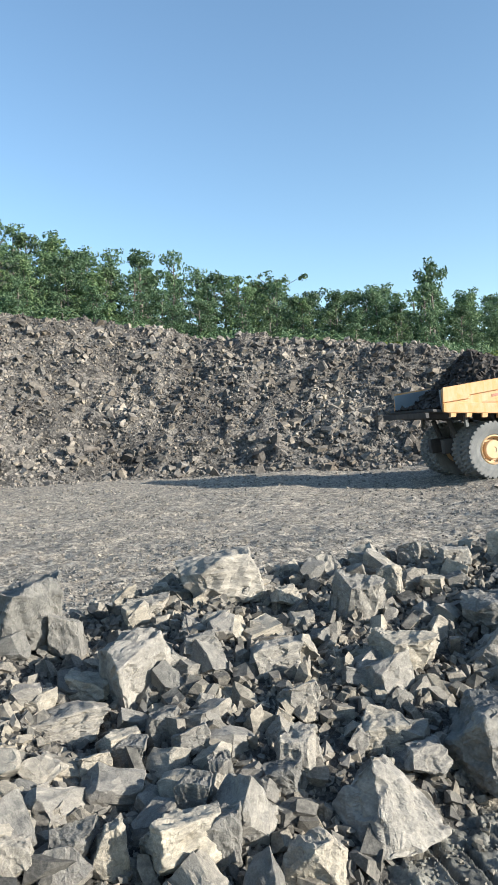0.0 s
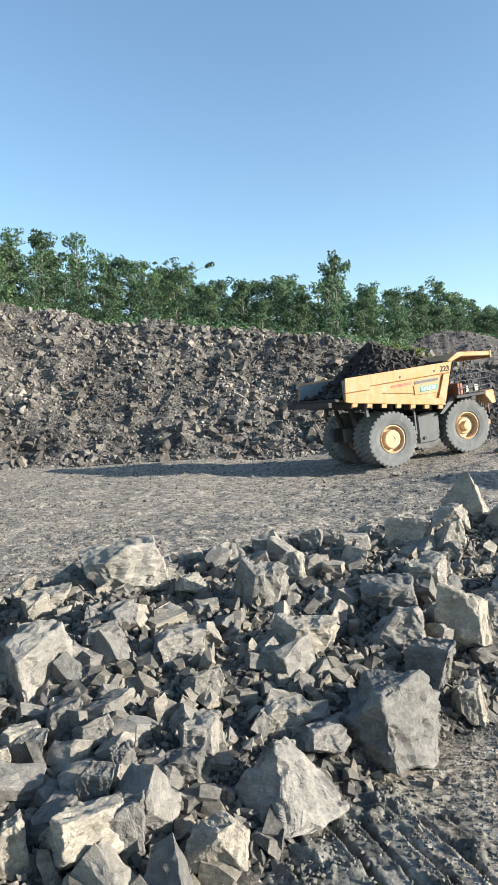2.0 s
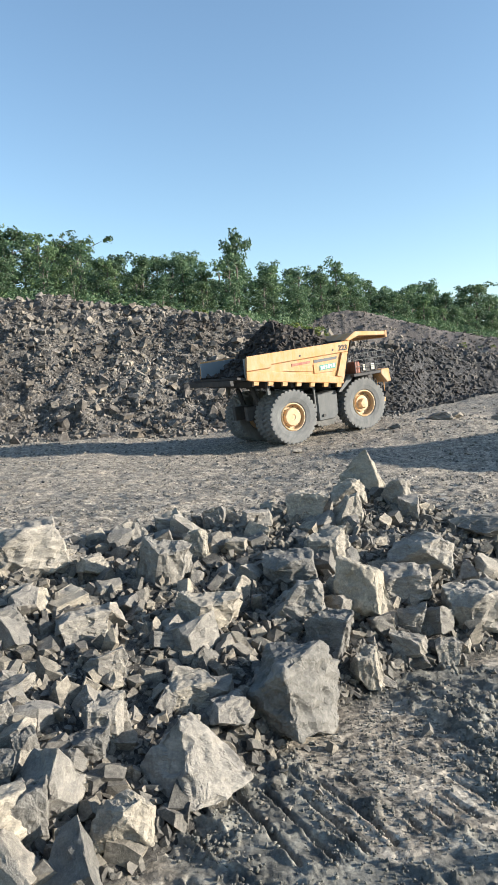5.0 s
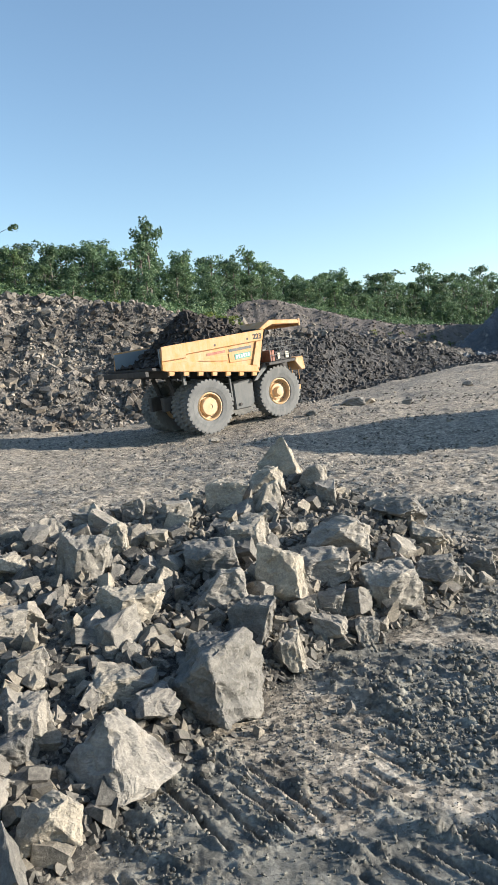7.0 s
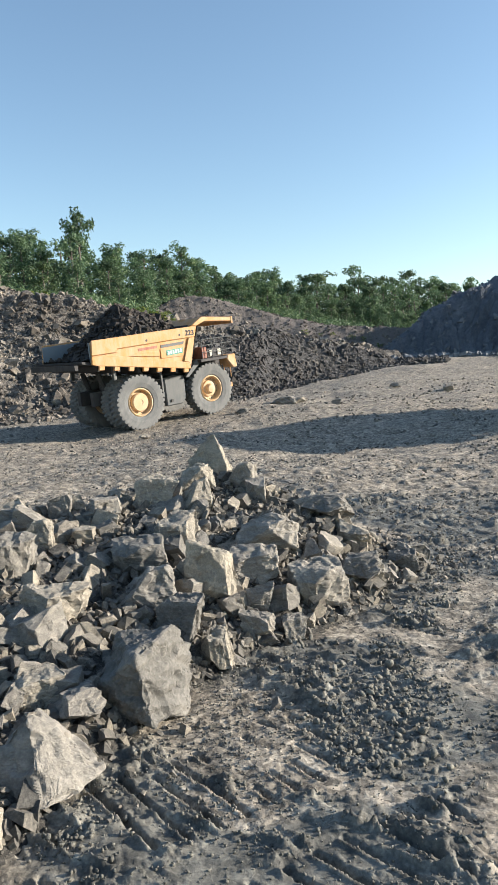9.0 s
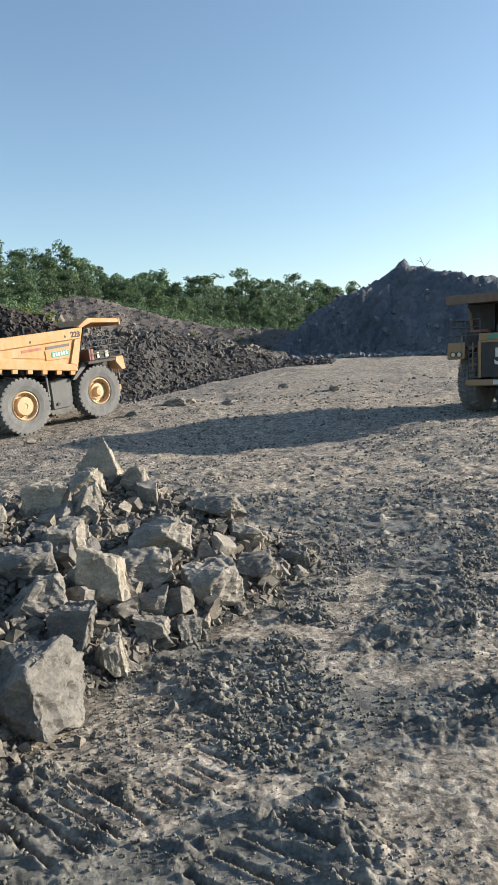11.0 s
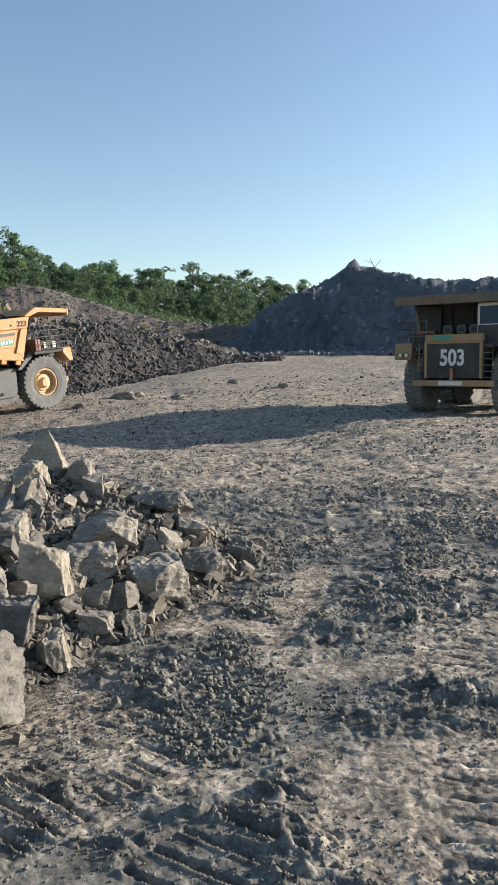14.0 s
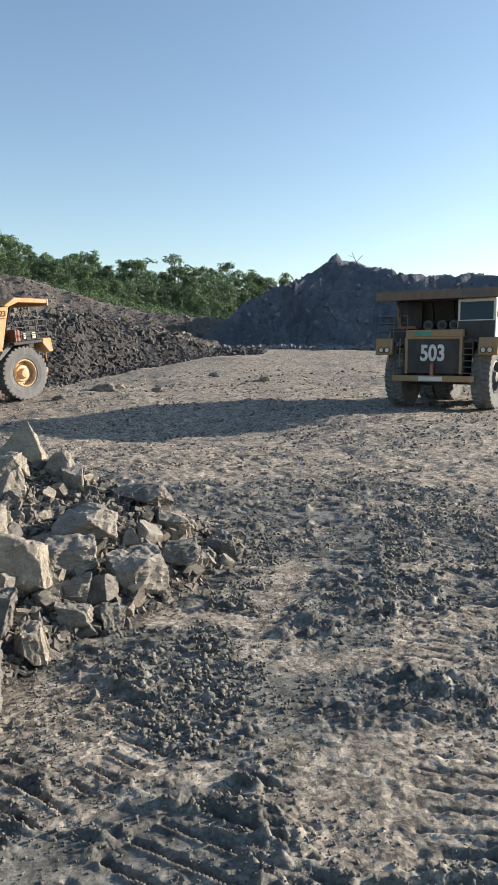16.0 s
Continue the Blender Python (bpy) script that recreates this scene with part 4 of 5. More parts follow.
M_GREEN = paint("green_sign", (0.05, 0.30, 0.22), (0.2, 0.3, 0.25), 0.5, 0.4)
M_RED = paint("red_paint", (0.32, 0.09, 0.06), (0.45, 0.28, 0.17), 0.6, 0.9)
M_LENS = paint("lamp_lens", (0.75, 0.72, 0.6), (0.6, 0.55, 0.45), 0.2, 0.3)
M_GLASS, _nt, _b = mat("cab_glass", 0.06)
_b.inputs["Base Color"].default_value = (0.012, 0.04, 0.075, 1)
_b.inputs["Specular IOR Level"].default_value = 0.12


def box(bm, x0, x1, y0, y1, z0, z1):
    v = [bm.verts.new(p) for p in [(x0, y0, z0), (x1, y0, z0), (x1, y1, z0), (x0, y1, z0), (x0, y0, z1), (x1, y0, z1), (x1, y1, z1), (x0, y1, z1)]]
    for f in [(3, 2, 1, 0), (4, 5, 6, 7), (0, 1, 5, 4), (1, 2, 6, 5), (2, 3, 7, 6), (3, 0, 4, 7)]:
        bm.faces.new([v[i] for i in f])
    return bm


def soft_box(x0, x1, y0, y1, z0, z1, r=0.03):
    bm = box(bmesh.new(), x0, x1, y0, y1, z0, z1)
    bmesh.ops.bevel(bm, geom=bm.edges[:], offset=r, segments=2, affect="EDGES", profile=0.5)
    return bm


def plate(outline, y0, y1, r=0.012):
    """A flat piece with this outline in x and z, from y0 to y1."""
    bm = bmesh.new()
    a = [bm.verts.new((x, y0, z)) for x, z in outline]
    b = [bm.verts.new((x, y1, z)) for x, z in outline]
    n = len(outline)
    bm.faces.new(a)
    bm.faces.new(b[::-1])
    for k in range(n):
        bm.faces.new((a[k], b[k], b[(k + 1) % n], a[(k + 1) % n]))
    bmesh.ops.recalc_face_normals(bm, faces=bm.faces)
    if r:
        bmesh.ops.bevel(bm, geom=bm.edges[:], offset=r, segments=1, affect="EDGES", profile=0.5)
    return bm


def lathe(bm, profile, seg=48, close=True):
    """Turn (radius, y) points about the y axis."""
    rows_ = [[bm.verts.new((r * math.cos(2 * math.pi * k / seg), y, r * math.sin(2 * math.pi * k / seg))) for k in range(seg)] for r, y in profile]
    for a, b in zip(rows_, rows_[1:]):
        for k in range(seg):
            bm.faces.new((a[k], a[(k + 1) % seg], b[(k + 1) % seg], b[k]))
    if close:
        bm.faces.new(rows_[0][::-1])
        bm.faces.new(rows_[-1])
    bmesh.ops.recalc_face_normals(bm, faces=bm.faces)
    return bm


def bar(pts, r, sides=8):
    bm = bmesh.new()
    tube(bm, [Vector(p) for p in pts], [r] * len(pts), sides)
    return bm


def mesh_of(bm, name, material, shade=False):
    me = bpy.data.meshes.new(name)
    for f in bm.faces:
        f.smooth = shade
    bm.to_mesh(me)
    bm.free()
    me.materials.append(material)
    return me


def tyre_mesh():
    """One skin whose tread stands out in slanted lugs."""
    bm = bmesh.new()
    prof = [(0.78, -0.30), (0.86, -0.38), (1.10, -0.44), (1.33, -0.445), (1.40, -0.445), (1.455, -0.43), (1.46, -0.33), (1.46, -0.12), (1.46, -0.03), (1.46, 0.03),
            (1.46, 0.12), (1.46, 0.33), (1.455, 0.43), (1.40, 0.445), (1.33, 0.445), (1.10, 0.44), (0.86, 0.38), (0.78, 0.30)]
    n, sub = 34, 6
    rows_ = []
    for r, y in prof:
        row = []
        for k in range(n * sub):
            a = 2 * math.pi * k / (n * sub)
            phase = (k / sub + (0.5 if y > 0 else 0.0) + 0.35 * (1 - abs(y) / 0.44)) % 1.0
            up = 0.085 if r >= 1.455 and abs(y) > 0.05 and phase < 0.56 else (0.03 if r == 1.40 and phase < 0.56 else 0.0)
            row.append(bm.verts.new(((r + up) * math.cos(a), y, (r + up) * math.sin(a))))
        rows_.append(row)
    rows_.append(rows_[0])
    m = n * sub
    for a, b in zip(rows_, rows_[1:]):
        for k in range(m):
            bm.faces.new((a[k], a[(k + 1) % m], b[(k + 1) % m], b[k]))
    bmesh.ops.recalc_face_normals(bm, faces=bm.faces)
    return mesh_of(bm, "tyre", M_TYRE)


def dish(deep):
    """The rim: a stepped dish that opens to -y."""
    return lathe(bmesh.new(), [(0.80, 0.30), (0.80, -0.34), (0.74, -0.38), (0.70, -0.33), (0.68, deep), (0.50, deep + 0.02), (0.46, deep - 0.10), (0.20, deep - 0.14), (0.19, deep - 0.22), (0.02, deep - 0.23)], 40)


TYRE = tyre_mesh()
HUB_REAR = mesh_of(lathe(bmesh.new(), [(0.50, 0.1), (0.52, -0.30), (0.47, -0.36), (0.16, -0.37), (0.15, -0.34), (0.03, -0.34)], 32), "wheel", M_RIM)
HUB_FRONT = mesh_of(lathe(bmesh.new(), [(0.30, 0.0), (0.30, -0.26), (0.26, -0.34), (0.24, -0.40), (0.05, -0.42)], 32), "wheel", M_RIM)
RIM_REAR, RIM_FRONT = mesh_of(dish(-0.12), "rim", M_RIM), mesh_of(dish(-0.06), "rim", M_RIM)
BOLT = mesh_of(lathe(bmesh.new(), [(0.022, 0), (0.022, -0.05), (0.004, -0.055)], 6), "bolt", M_STEEL)


def regrey(me):
    grey = me.copy()
    grey.materials.clear()
    grey.materials.append(M_TANK)
    return grey


GREY = {me: regrey(me) for me in (HUB_FRONT, HUB_REAR, RIM_FRONT, RIM_REAR)}


def wheel(truck, x, y, side, front, old=False):
    hub_me, rim_me = (HUB_FRONT, RIM_FRONT) if front else (HUB_REAR, RIM_REAR)
    if old:
        hub_me, rim_me = GREY[hub_me], GREY[rim_me]
    hub = part("wheel", hub_me, M_RIM, truck)
    hub.matrix_basis = pose(x, y, 1.53, 0, random.Random(int(x * 7 + y * 13)).uniform(0, 90), 0 if side < 0 else 180)
    part("tyre", TYRE, M_TYRE, hub, "dusty grey rubber tyre with deep lugs")
    part("rim", rim_me, M_RIM, hub)
    for k in range(12):
        a = 2 * math.pi * k / 12
        bo = part("bolt", BOLT, M_STEEL, hub)
        bo.location = (0.60 * math.cos(a), -0.10 if front else -0.12, 0.60 * math.sin(a))


def letters(text, size, material, parent, m, name="number"):
    c = bpy.data.curves.new("text", "FONT")
    c.body, c.size, c.extrude, c.align_x, c.align_y, c.offset = text, size, 0.012, "CENTER", "CENTER", size * 0.03
    tmp = new("text", c)
    me = bpy.data.meshes.new_from_object(tmp)
    bpy.data.objects.remove(tmp)
    me.materials.clear()
    me.materials.append(material)
    ob = part(name, me, material, parent, "painted number " + text)
    ob.matrix_basis = m
    return ob


BODY = ("body_floor", "front_wall", "wall_rib", "floor_beam", "side_panel", "top_rail", "bottom_rail", "front_post", "mid_rail", "raised_plate", "sign", "code_bar",
        "model_plate", "maker_badge", "lift_hole", "tooth", "wall_liner", "body_gusset", "canopy_arm", "canopy", "canopy_edge", "canopy_badge")


def body_lean(x):
    return 0.12 - 0.058 * (4 - x) if x < 4 else 0.12 - 0.10 * (x - 4)


def haul_truck(number, label, coat, category="haul truck"):
    t = new("haul_truck")
    # dump body
    part("body_floor", plate([(3.5, 2.85), (-2.6, 4.17), (-3.25, 4.36), (-3.27, 4.50), (-2.6, 4.33), (3.55, 3.02)], -2.82, 2.82), M_STEEL, t, "dark steel floor open at the rear")
    part("front_wall", plate([(3.5, 2.86), (3.62, 2.86), (4.34, 5.3), (4.2, 5.34)], -2.82, 2.82), M_STEEL, t)
    for k in range(5):
        part("wall_rib", plate([(3.64, 2.95), (3.82, 3.0), (4.42, 5.2), (4.33, 5.25)], -2.2 + 1.1 * k - 0.1, -2.1 + 1.1 * k + 0.0), M_STEEL, t)
    for k in range(6):
        x = 2.6 - 1.25 * k
        z = 2.85 + (3.5 - x) * 0.2162
        part("floor_beam", plate([(x, z - 0.01), (x + 0.22, z - 0.055), (x + 0.2, z - 0.33), (x + 0.02, z - 0.30)], -2.7, 2.7), M_STEEL, t)
    for sd in (-1, 1):
        y = sd * 2.84

        def skin(lo, hi):
            return (y + sd * lo, y + sd * hi) if sd > 0 else (y + sd * hi, y + sd * lo)
        part("side_panel", plate([(-2.65, 5.40), (4.22, 5.18), (3.52, 2.9), (-2.68, 4.27)], *skin(-0.02, 0.05)), coat, t)
        part("top_rail", plate([(-2.62, 5.48), (4.28, 5.25), (4.08, 4.62), (-1.15, 4.80), (-1.15, 4.62), (-2.72, 4.70)], *skin(0.054, 0.16), 0.03), coat, t, "dusty yellow upper side beam")
        part("bottom_rail", plate([(-2.74, 4.68), (-1.15, 4.42), (3.42, 3.24), (3.55, 2.84), (-2.55, 4.14), (-2.78, 4.24)], *skin(0.054, 0.20), 0.03), coat, t, "worn yellow lower side beam")
        part("front_post", plate([(4.07, 4.61), (3.62, 4.60), (3.12, 3.34), (3.42, 3.25), (3.56, 2.98)], *skin(0.054, 0.15), 0.02), coat, t)
        part("mid_rail", plate([(-0.4, 4.28), (1.55, 3.9), (1.55, 4.22), (0.6, 4.34)], *skin(0.054, 0.11)), coat, t)
        part("raised_plate", plate([(1.62, 4.30), (3.35, 4.26), (3.15, 3.66), (1.62, 3.78)], *skin(0.054, 0.10)), coat, t)
        part("sign", plate([(2.0, 4.17), (3.15, 4.14), (3.10, 3.84), (2.0, 3.87)], *skin(0.104, 0.118), 0), M_GREEN, t, "green code plate with pale bars")
        for k in range(6):
            part("code_bar", plate([(2.08 + 0.17 * k, 4.11), (2.19 + 0.17 * k, 4.10), (2.19 + 0.17 * k, 3.91), (2.08 + 0.17 * k, 3.92)], *skin(0.121, 0.128), 0), M_WHITE, t)
        part("model_plate", plate([(1.7, 4.52), (3.3, 4.47), (3.26, 4.32), (1.7, 4.36)], *skin(0.054, 0.075), 0), M_TANK, t, "grey model strip")
        part("maker_badge", plate([(0.2, 4.58), (1.45, 4.54), (1.45, 4.40), (0.2, 4.44)], *skin(0.054, 0.072), 0), M_RED, t, "faded red badge")
        for x in (0.75, 3.0):
            part("lift_hole", plate([(x + 0.07 * math.cos(a), 4.95 - 0.025 * x + 0.07 * math.sin(a)) for a in [math.pi * j / 5 for j in range(10)]], *skin(0.161, 0.168), 0), M_STEEL, t)
        for k in range(7):
            x = -2.35 + 0.9 * k
            z = 4.26 + (-3.1 - x) * 0.2135
            part("tooth", plate([(x, z + 0.1), (x + 0.34, z + 0.03), (x + 0.26, z - 0.27), (x - 0.06, z - 0.22)], *skin(0.02, 0.17), 0.02), coat, t)
        part("wall_liner", plate([(-2.72, 5.38), (4.05, 5.14), (3.45, 3.05), (-2.74, 4.36)], *skin(-0.10, -0.024)), M_WORN_SKY, t, "scraped steel lining, coloured with the sky's blue reflection")
        # canopy arm and running gear on each side
        part("canopy_arm", plate([(3.95, 5.26), (4.3, 5.24), (4.95, 5.52), (6.95, 5.56), (6.95, 5.80), (4.75, 5.78)], *skin(-0.30, 0.12), 0.03), coat if coat == M_YELLOW else M_STEEL, t)
        part("frame_rail", soft_box(-1.9, 6.6, sd * 0.75 - 0.18, sd * 0.75 + 0.18, 1.55, 2.35), M_STEEL, t)
        part("hoist_cylinder", bar([(2.3, sd * 1.25, 1.6), (0.7, sd * 1.25, 3.5)], 0.14), M_STEEL, t)
        part("rear_strut", bar([(-0.9, sd * 0.9, 1.7), (-1.4, sd * 0.9, 3.4)], 0.15), M_STEEL, t)
        part("front_strut", bar([(5.18, sd * 1.35, 1.5), (5.1, sd * 1.35, 3.1)], 0.2), M_STEEL, t)
        part("rock_ejector", soft_box(1.78, 1.9, sd * 2.3 - 0.06, sd * 2.3 + 0.06, 1.5, 3.2), M_TANK, t)
        part("body_pad", soft_box(-1.35, -1.15, sd * 2.45 - 0.1, sd * 2.45 + 0.1, 2.95, 3.95), M_TANK, t)
        part("side_tank", plate([(1.98, 0.95), (3.1, 0.95), (3.42, 1.25), (3.42, 2.6), (1.98, 2.5)], *((-2.35, -1.2) if sd < 0 else (1.2, 2.35)), 0.06), M_TANK, t, "dusty grey steel tank between the wheels")
        part("tank_cap", bar([(2.35, sd * 2.36, 1.25), (2.35, sd * 2.42, 1.25)], 0.09, 12), M_STEEL, t)
        part("fender_arm", plate([(3.35, 2.45), (3.6, 2.45), (4.5, 3.14), (4.5, 3.34), (4.25, 3.34)], sd * 2.45 - 0.14, sd * 2.45 + 0.14), M_TANK, t)
        part("fender", plate([(6.35, 3.40), (6.92, 3.42), (7.02, 2.62), (6.72, 2.60), (6.3, 3.15)], *((-2.98, -2.1) if sd < 0 else (2.1, 2.98)), 0.03), coat, t)
        for k in range(2):
            lamp = part("headlight", bar([(7.0, sd * (2.35 + 0.3 * k), 2.84), (7.05, sd * (2.35 + 0.3 * k), 2.84)], 0.11, 14), M_LENS, t, "round glass headlight")
            part("lamp_ring", lathe(bmesh.new(), [(0.11, 0), (0.14, 0), (0.14, -0.05), (0.11, -0.05), (0.11, 0)], 16, False), M_STEEL, lamp).matrix_basis = pose(7.04, sd * (2.35 + 0.3 * k), 2.84, 0, 0, 90)
        for wx, wy, front in ((5.18, 2.15, True), (0.0, 2.38, False), (0.0, 1.42, False)):
            wheel(t, wx, sd * wy, sd, front, coat == M_OLD)
        gusset = plate([(-2.95, 5.24), (-1.5, 5.24), (-1.5, 3.5), (-2.05, 3.5), (-2.4, 4.3)], -0.05, 0.05)
        for v in gusset.verts:
            v.co = Vector((4.45 + v.co.y, -sd * v.co.x, v.co.z))
        bmesh.ops.recalc_face_normals(gusset, faces=gusset.faces)
        part("body_gusset", gusset, M_STEEL, t)
        # ladder in front of the fender
        for dy in (-0.22, 0.22):
            part("ladder_rail", bar([(7.12, sd * 1.66 + dy, 1.62), (7.02, sd * 1.66 + dy, 3.4)], 0.03, 6), M_STEEL, t)
        for k in range(6):
            part("ladder_rung", bar([(7.11 - 0.016 * k, sd * 1.66 - 0.22, 1.75 + 0.29 * k), (7.11 - 0.016 * k, sd * 1.66 + 0.22, 1.75 + 0.29 * k)], 0.025, 6), M_TANK, t)
    part("canopy", plate([(4.18, 5.28), (4.35, 5.27), (4.98, 5.58), (6.9, 5.62), (6.9, 5.76), (4.8, 5.74)], -2.55, 2.55, 0.02), coat if coat == M_YELLOW else M_BROWNED, t)
    part("canopy_edge", soft_box(6.93, 7.06, -2.98, 2.98, 5.42, 5.84, 0.03), coat if coat == M_YELLOW else M_BROWNED, t, "dusty yellow front edge of the canopy")
    part("canopy_badge", soft_box(7.05, 7.075, 1.2, 2.5, 5.54, 5.72, 0.005), M_TANK, t)
    part("rear_axle", bar([(0, -1.0, 1.53), (0, 1.0, 1.53)], 0.62, 20), M_STEEL, t)
    part("front_axle", bar([(5.18, -1.7, 1.4), (5.18, 1.7, 1.4)], 0.28, 12), M_STEEL, t)
    part("belly", soft_box(-0.6, 6.2, -0.7, 0.7, 1.15, 2.6, 0.08), M_STEEL, t)
    part("deck", soft_box(4.35, 6.9, -2.95, 2.95, 3.2, 3.36, 0.02), M_STEEL, t)
    part("hood", soft_box(4.7, 7.0, -1.38, 1.38, 1.75, 3.5, 0.05), M_STEEL, t)
    part("hood_strip", soft_box(6.6, 7.06, -1.38, 1.38, 3.46, 3.80, 0.03), coat, t, "yellow strip above the radiator")
    part("strip_sign", soft_box(7.06, 7.075, -0.95, -0.1, 3.53, 3.72, 0.004), M_GREEN, t, "pale green sign on the strip")
    part("grille", soft_box(7.0, 7.05, -1.25, 1.25, 1.72, 3.36, 0.01), M_STEEL, t, "dark radiator grille")
    for k in range(12):
        part("grille_slat", box(bmesh.new(), 7.05, 7.062, -1.2, 1.2, 1.78 + 0.13 * k, 1.85 + 0.13 * k), M_TANK if k % 3 == 4 else M_STEEL, t)
    for y0 in (-1.40, 1.26):
        part("grille_frame", soft_box(7.0, 7.09, y0, y0 + 0.14, 1.70, 3.46, 0.02), coat, t)
    part("grille_frame", soft_box(7.0, 7.085, -1.26, 1.26, 3.36, 3.46, 0.02), coat, t)
    part("bumper", soft_box(6.9, 7.32, -1.95, 1.95, 1.33, 1.62, 0.04), coat, t, "dusty yellow bumper with a pale middle")
    part("bumper_plate", soft_box(7.32, 7.335, -0.6, 0.55, 1.38, 1.58, 0.004), M_WHITE, t)
    part("extinguisher", bar([(7.2, 0.0, 1.63), (7.2, 0.0, 2.2)], 0.09, 12), M_RED, t, "red fire extinguisher")
    for dy in (-0.2, 0.2):
        part("step_rail", bar([(7.25, -1.7 + dy, 0.4), (7.2, -1.7 + dy, 1.4)], 0.03, 6), M_TANK, t)
    for k in range(3):
        part("step_rung", bar([(7.24, -1.9, 0.45 + 0.32 * k), (7.24, -1.5, 0.45 + 0.32 * k)], 0.03, 6), M_TANK, t)
    for y in (-0.35, 0.35, 0.95):
        f = part("air_filter", bar([(5.0, y - 0.4, 4.05), (5.7, y - 0.4, 4.05)], 0.25, 18), M_TANK, t)
        part("filter_cap", bar([(5.705, y - 0.4, 4.05), (5.76, y - 0.4, 4.05)], 0.13, 14), M_STEEL, f)
    # cab on the truck's left
    cab = part("cab", soft_box(4.85, 6.5, 0.95, 2.75, 3.37, 5.25, 0.06), M_WHITE, t, "dusty white operator's cab")
    part("windscreen", soft_box(6.49, 6.515, 1.08, 2.62, 4.25, 5.08, 0.01), M_GLASS, cab, "dark blue reflecting windscreen")
    part("side_window", soft_box(5.1, 6.2, 2.74, 2.765, 4.25, 5.05, 0.01), M_GLASS, cab)
    part("cab_front", soft_box(6.49, 6.53, 1.0, 2.7, 3.4, 4.2, 0.01), M_STEEL, cab)
    part("mirror", soft_box(6.7, 6.76, 2.85, 3.05, 4.3, 4.8, 0.02), M_STEEL, cab)
    # engine-side deck: boxes, lamps and handrails
    part("battery_box", soft_box(4.75, 5.1, -2.6, -1.6, 3.37, 4.05, 0.03), M_RED, t, "rust-red box on the deck")
    part("control_box", soft_box(5.2, 6.3, -2.5, -1.6, 3.37, 3.9, 0.03), M_STEEL, t)
    for x in (5.35, 5.95):
        part("deck_lamp", soft_box(x, x + 0.26, -2.56, -2.51, 3.46, 3.82, 0.02), M_LENS, t, "cream square lamp")
    posts = [(4.55, -2.88), (5.3, -2.88), (6.05, -2.88), (6.8, -2.88), (6.8, -2.1), (6.8, -1.4)]
    for x, y in posts:
        part("handrail_post", bar([(x, y, 3.36), (x, y, 4.5)], 0.026, 6), M_TANK, t)
    for z in (3.75, 4.15, 4.5):
        part("handrail", bar([(4.55, -2.88, z), (6.8, -2.88, z), (6.8, -1.4, z)], 0.024, 6), M_TANK, t)
    for y in (-1.7, -2.3):
        part("access_rail", bar([(7.0, y, 2.0), (6.95, y, 3.4)], 0.03, 6), coat, t)
    if number == "503":
        letters(number, 1.05, M_WHITE, t, Matrix.Translation((7.075, -0.02, 2.66)) @ Matrix(((0, 0, 1, 0), (0.78, 0, 0, 0), (0, 1, 0, 0), (0, 0, 0, 1))))
    else:
        letters(number, 0.42, M_STEEL, t, Matrix.Translation((3.72, -3.005, 4.98)) @ pose(0, 0, 0, 90, 2, 0))
    # the body leans forward on the frame
    for ob in t.children:
        if ob.name.split(".")[0] in BODY:
            for v in ob.data.vertices:
                v.co.z += body_lean(v.co.x)
    return tagged(t, label, category, "haul trucks of the pit")


loaded = haul_truck("223", "yellow mining dump truck heaped with dark rubble, climbing the haul road", M_YELLOW)
TRUCK_M = Matrix.Translation((TRUCK_A[0], TRUCK_A[1], TRUCK_A[2])) @ pose(0, 0, 0, 0, -TRUCK_A[4], TRUCK_A[3])
loaded.matrix_basis = TRUCK_M
empty_truck = haul_truck("503", "empty mining dump truck facing forward, dusty yellow with a dark grille", M_OLD)
empty_truck.matrix_basis = Matrix.Translation((TRUCK_B[0], TRUCK_B[1], TRUCK_B[2])) @ pose(0, 0, 0, 0, -TRUCK_B[4], TRUCK_B[3])


# rubble in the loaded body
def load_height(x, y):
    lean = 0.12 - 0.058 * (4 - x)
    floor_z = 3.05 + (3.5 - x) * 0.2162
    ridge = np.where(x < 0.9, 6.95 - 0.86 * (0.9 - x), 6.95 - 0.42 * (x - 0.9)) + 0.35 * fbm(x * 0.7, y * 0.7, 3, 203)
    side = np.minimum(5.0, floor_z + 0.9 * smooth(x, -2.4, 0.2))
    z = side + (ridge - side) * np.clip(1 - (np.abs(y) / 2.85) ** 1.8, 0, 1)
    return np.maximum(z, floor_z + 0.05) + 0.12 * fbm(x, y, 3, 201) + lean


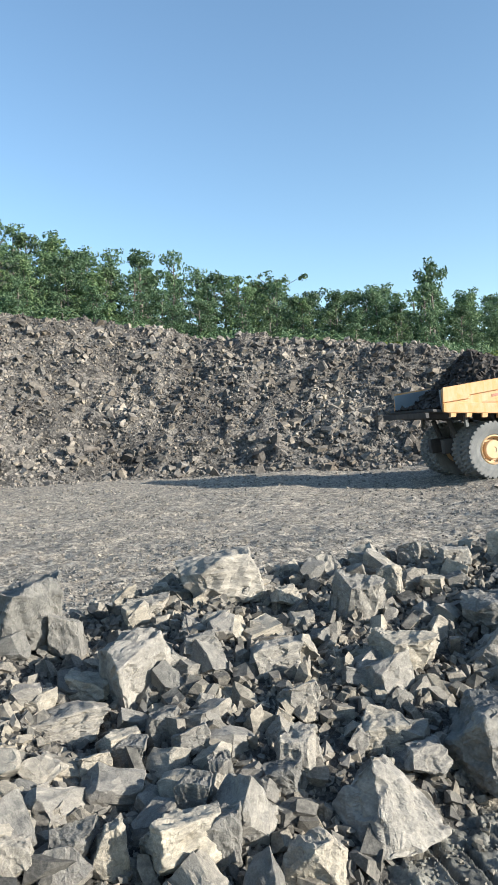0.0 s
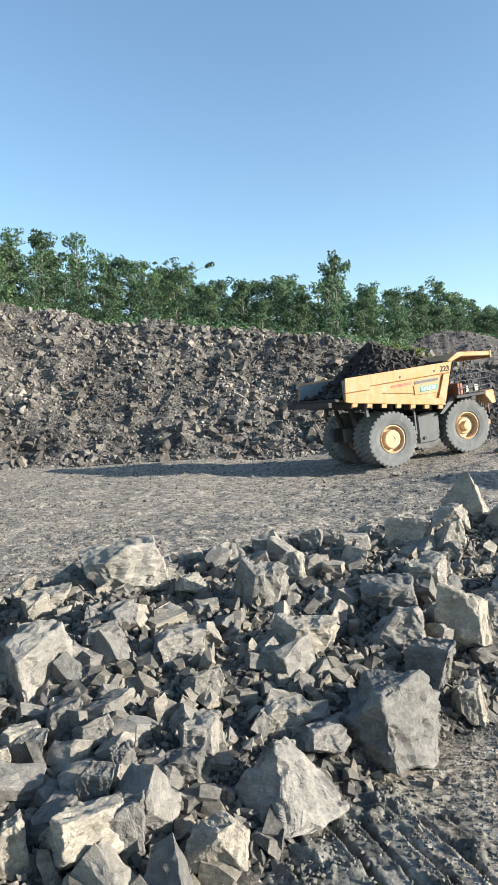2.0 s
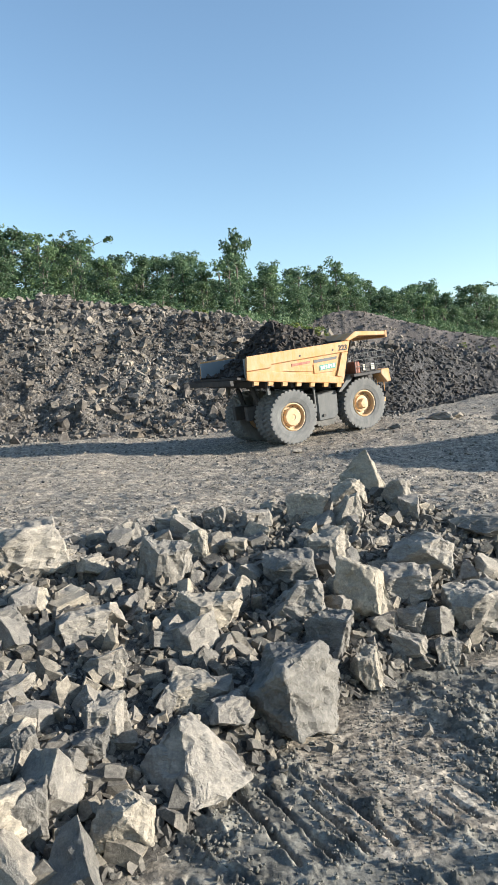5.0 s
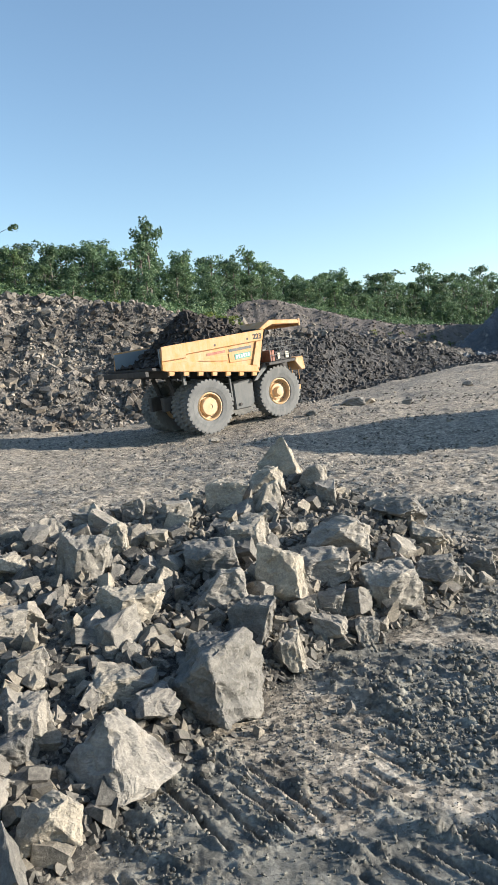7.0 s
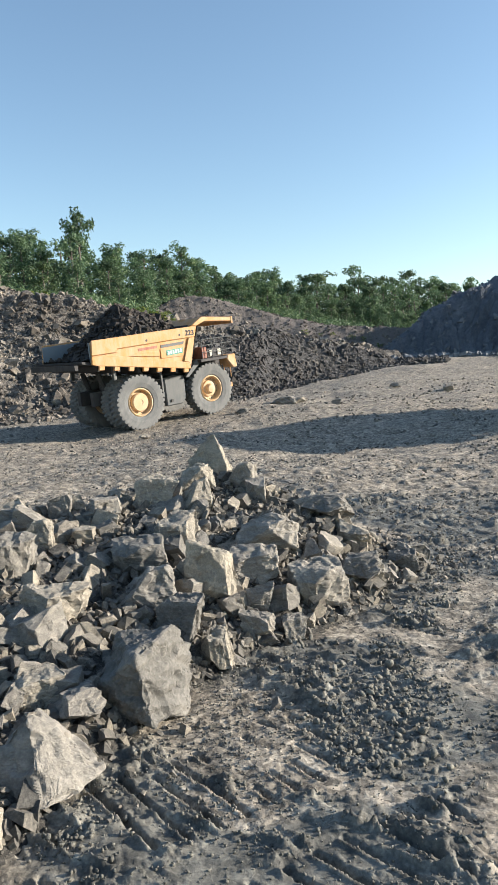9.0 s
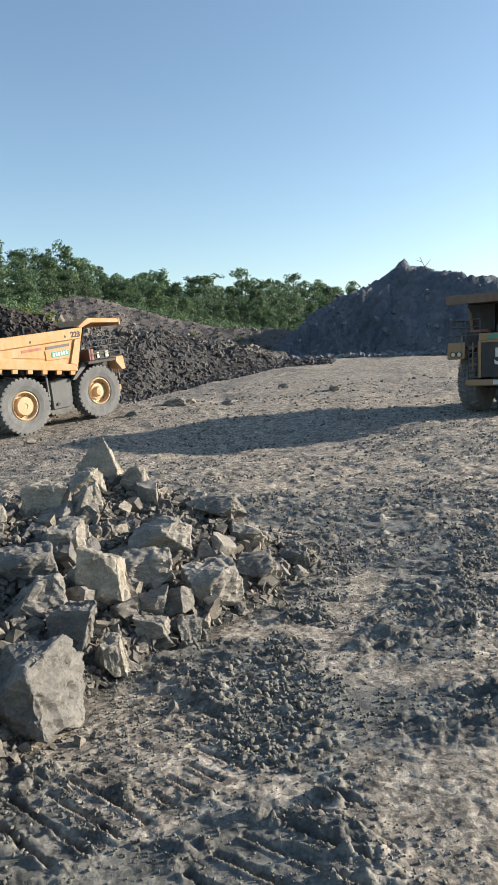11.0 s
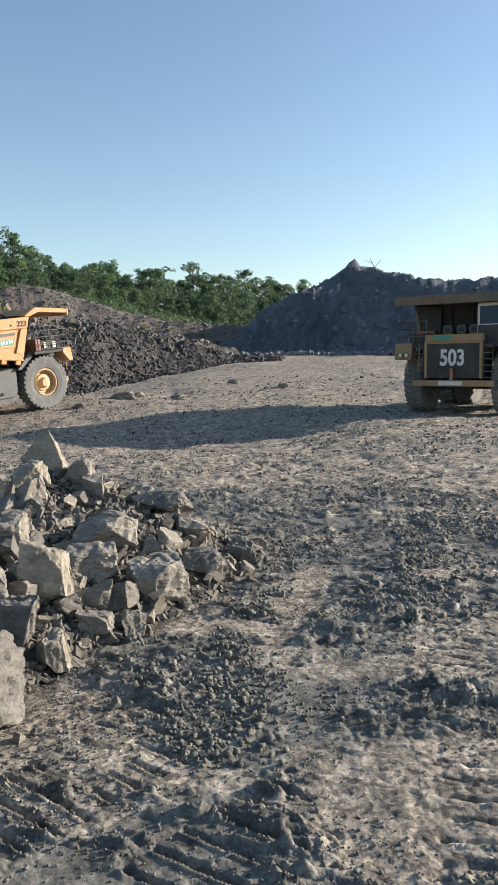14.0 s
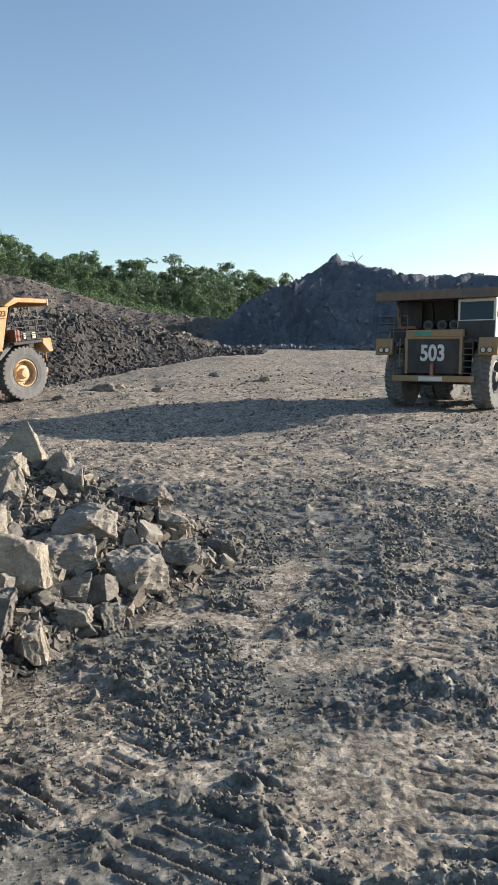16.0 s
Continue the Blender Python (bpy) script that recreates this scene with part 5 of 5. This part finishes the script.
gx, gy = np.meshgrid(np.linspace(-3.1, 4.05, 60), np.linspace(-2.70, 2.70, 40))
gz = load_height(gx, gy)
idx = np.arange(gx.size).reshape(gx.shape)
quads = np.stack([idx[:-1, :-1], idx[:-1, 1:], idx[1:, 1:], idx[1:, :-1]], -1).reshape(-1, 4)
pts = np.stack([gx, gy, gz], -1).reshape(-1, 3)
M3 = np.array(TRUCK_M.to_3x3())
pts = pts @ M3.T + np.array(TRUCK_M.translation)
tagged(new("rubble_load", mesh_from("rubble_load", pts, quads, M_DARK, True)), "dark earth heaped in the truck body", "rubble", kind="stuff")
lx, ly = rs.uniform(-2.9, 3.9, 2300), rs.uniform(-2.6, 2.6, 2300)
lp = np.stack([lx, ly, load_height(lx, ly)], -1) @ M3.T + np.array(TRUCK_M.translation)
strew("load_stones", lp[:, 0], lp[:, 1], lp[:, 2], 0.08 + 0.36 * rs.uniform(0, 1, 2300) ** 3, M_LOADROCK, "dark brown broken rock heaped in the truck body", 15)


# -- small things of the distance --
def on_ray(b, e, d):
    return Vector((d * math.sin(radians(b)), d * math.cos(radians(b)), EYE + d * rise(e)))


snag = new("dead_tree")
sb = bmesh.new()
foot = on_ray(40.45, 6.0, 109)
tube(sb, [foot, foot + Vector((-0.35, 0.35, 1.2)), foot + Vector((-0.8, 0.8, 2.6))], [0.09, 0.06, 0.03], 6)
tube(sb, [foot + Vector((-0.35, 0.35, 1.2)), foot + Vector((0.3, -0.3, 2.2))], [0.05, 0.02], 5)
tube(sb, [foot + Vector((-0.6, 0.6, 1.9)), foot + Vector((-1.3, 1.2, 2.3))], [0.04, 0.015], 5)
part("trunk", sb, M_BARK, snag)
tagged(snag, "bare dead sapling sticking up from the hill's crest", "dead tree")

cabin = new("site_cabin")
c0 = on_ray(11.1, 5.05, 117)
part("cabin_wall", soft_box(-1.1, 1.1, -0.8, 0.8, 0, 1.0, 0.04), M_WHITE, cabin)
part("cabin_roof", soft_box(-1.25, 1.25, -0.95, 0.95, 1.0, 1.14, 0.03), M_WHITE, cabin)
part("cabin_window", soft_box(-0.6, 0.4, -0.82, -0.80, 0.35, 0.8, 0.005), M_GLASS, cabin)
cabin.matrix_basis = pose(c0.x, c0.y, float(farb_z(np.array([c0.x]), np.array([c0.y]))[0]) - 0.1, 0, 0, -10)
tagged(cabin, "small pale site cabin half hidden behind the far bank", "cabin")
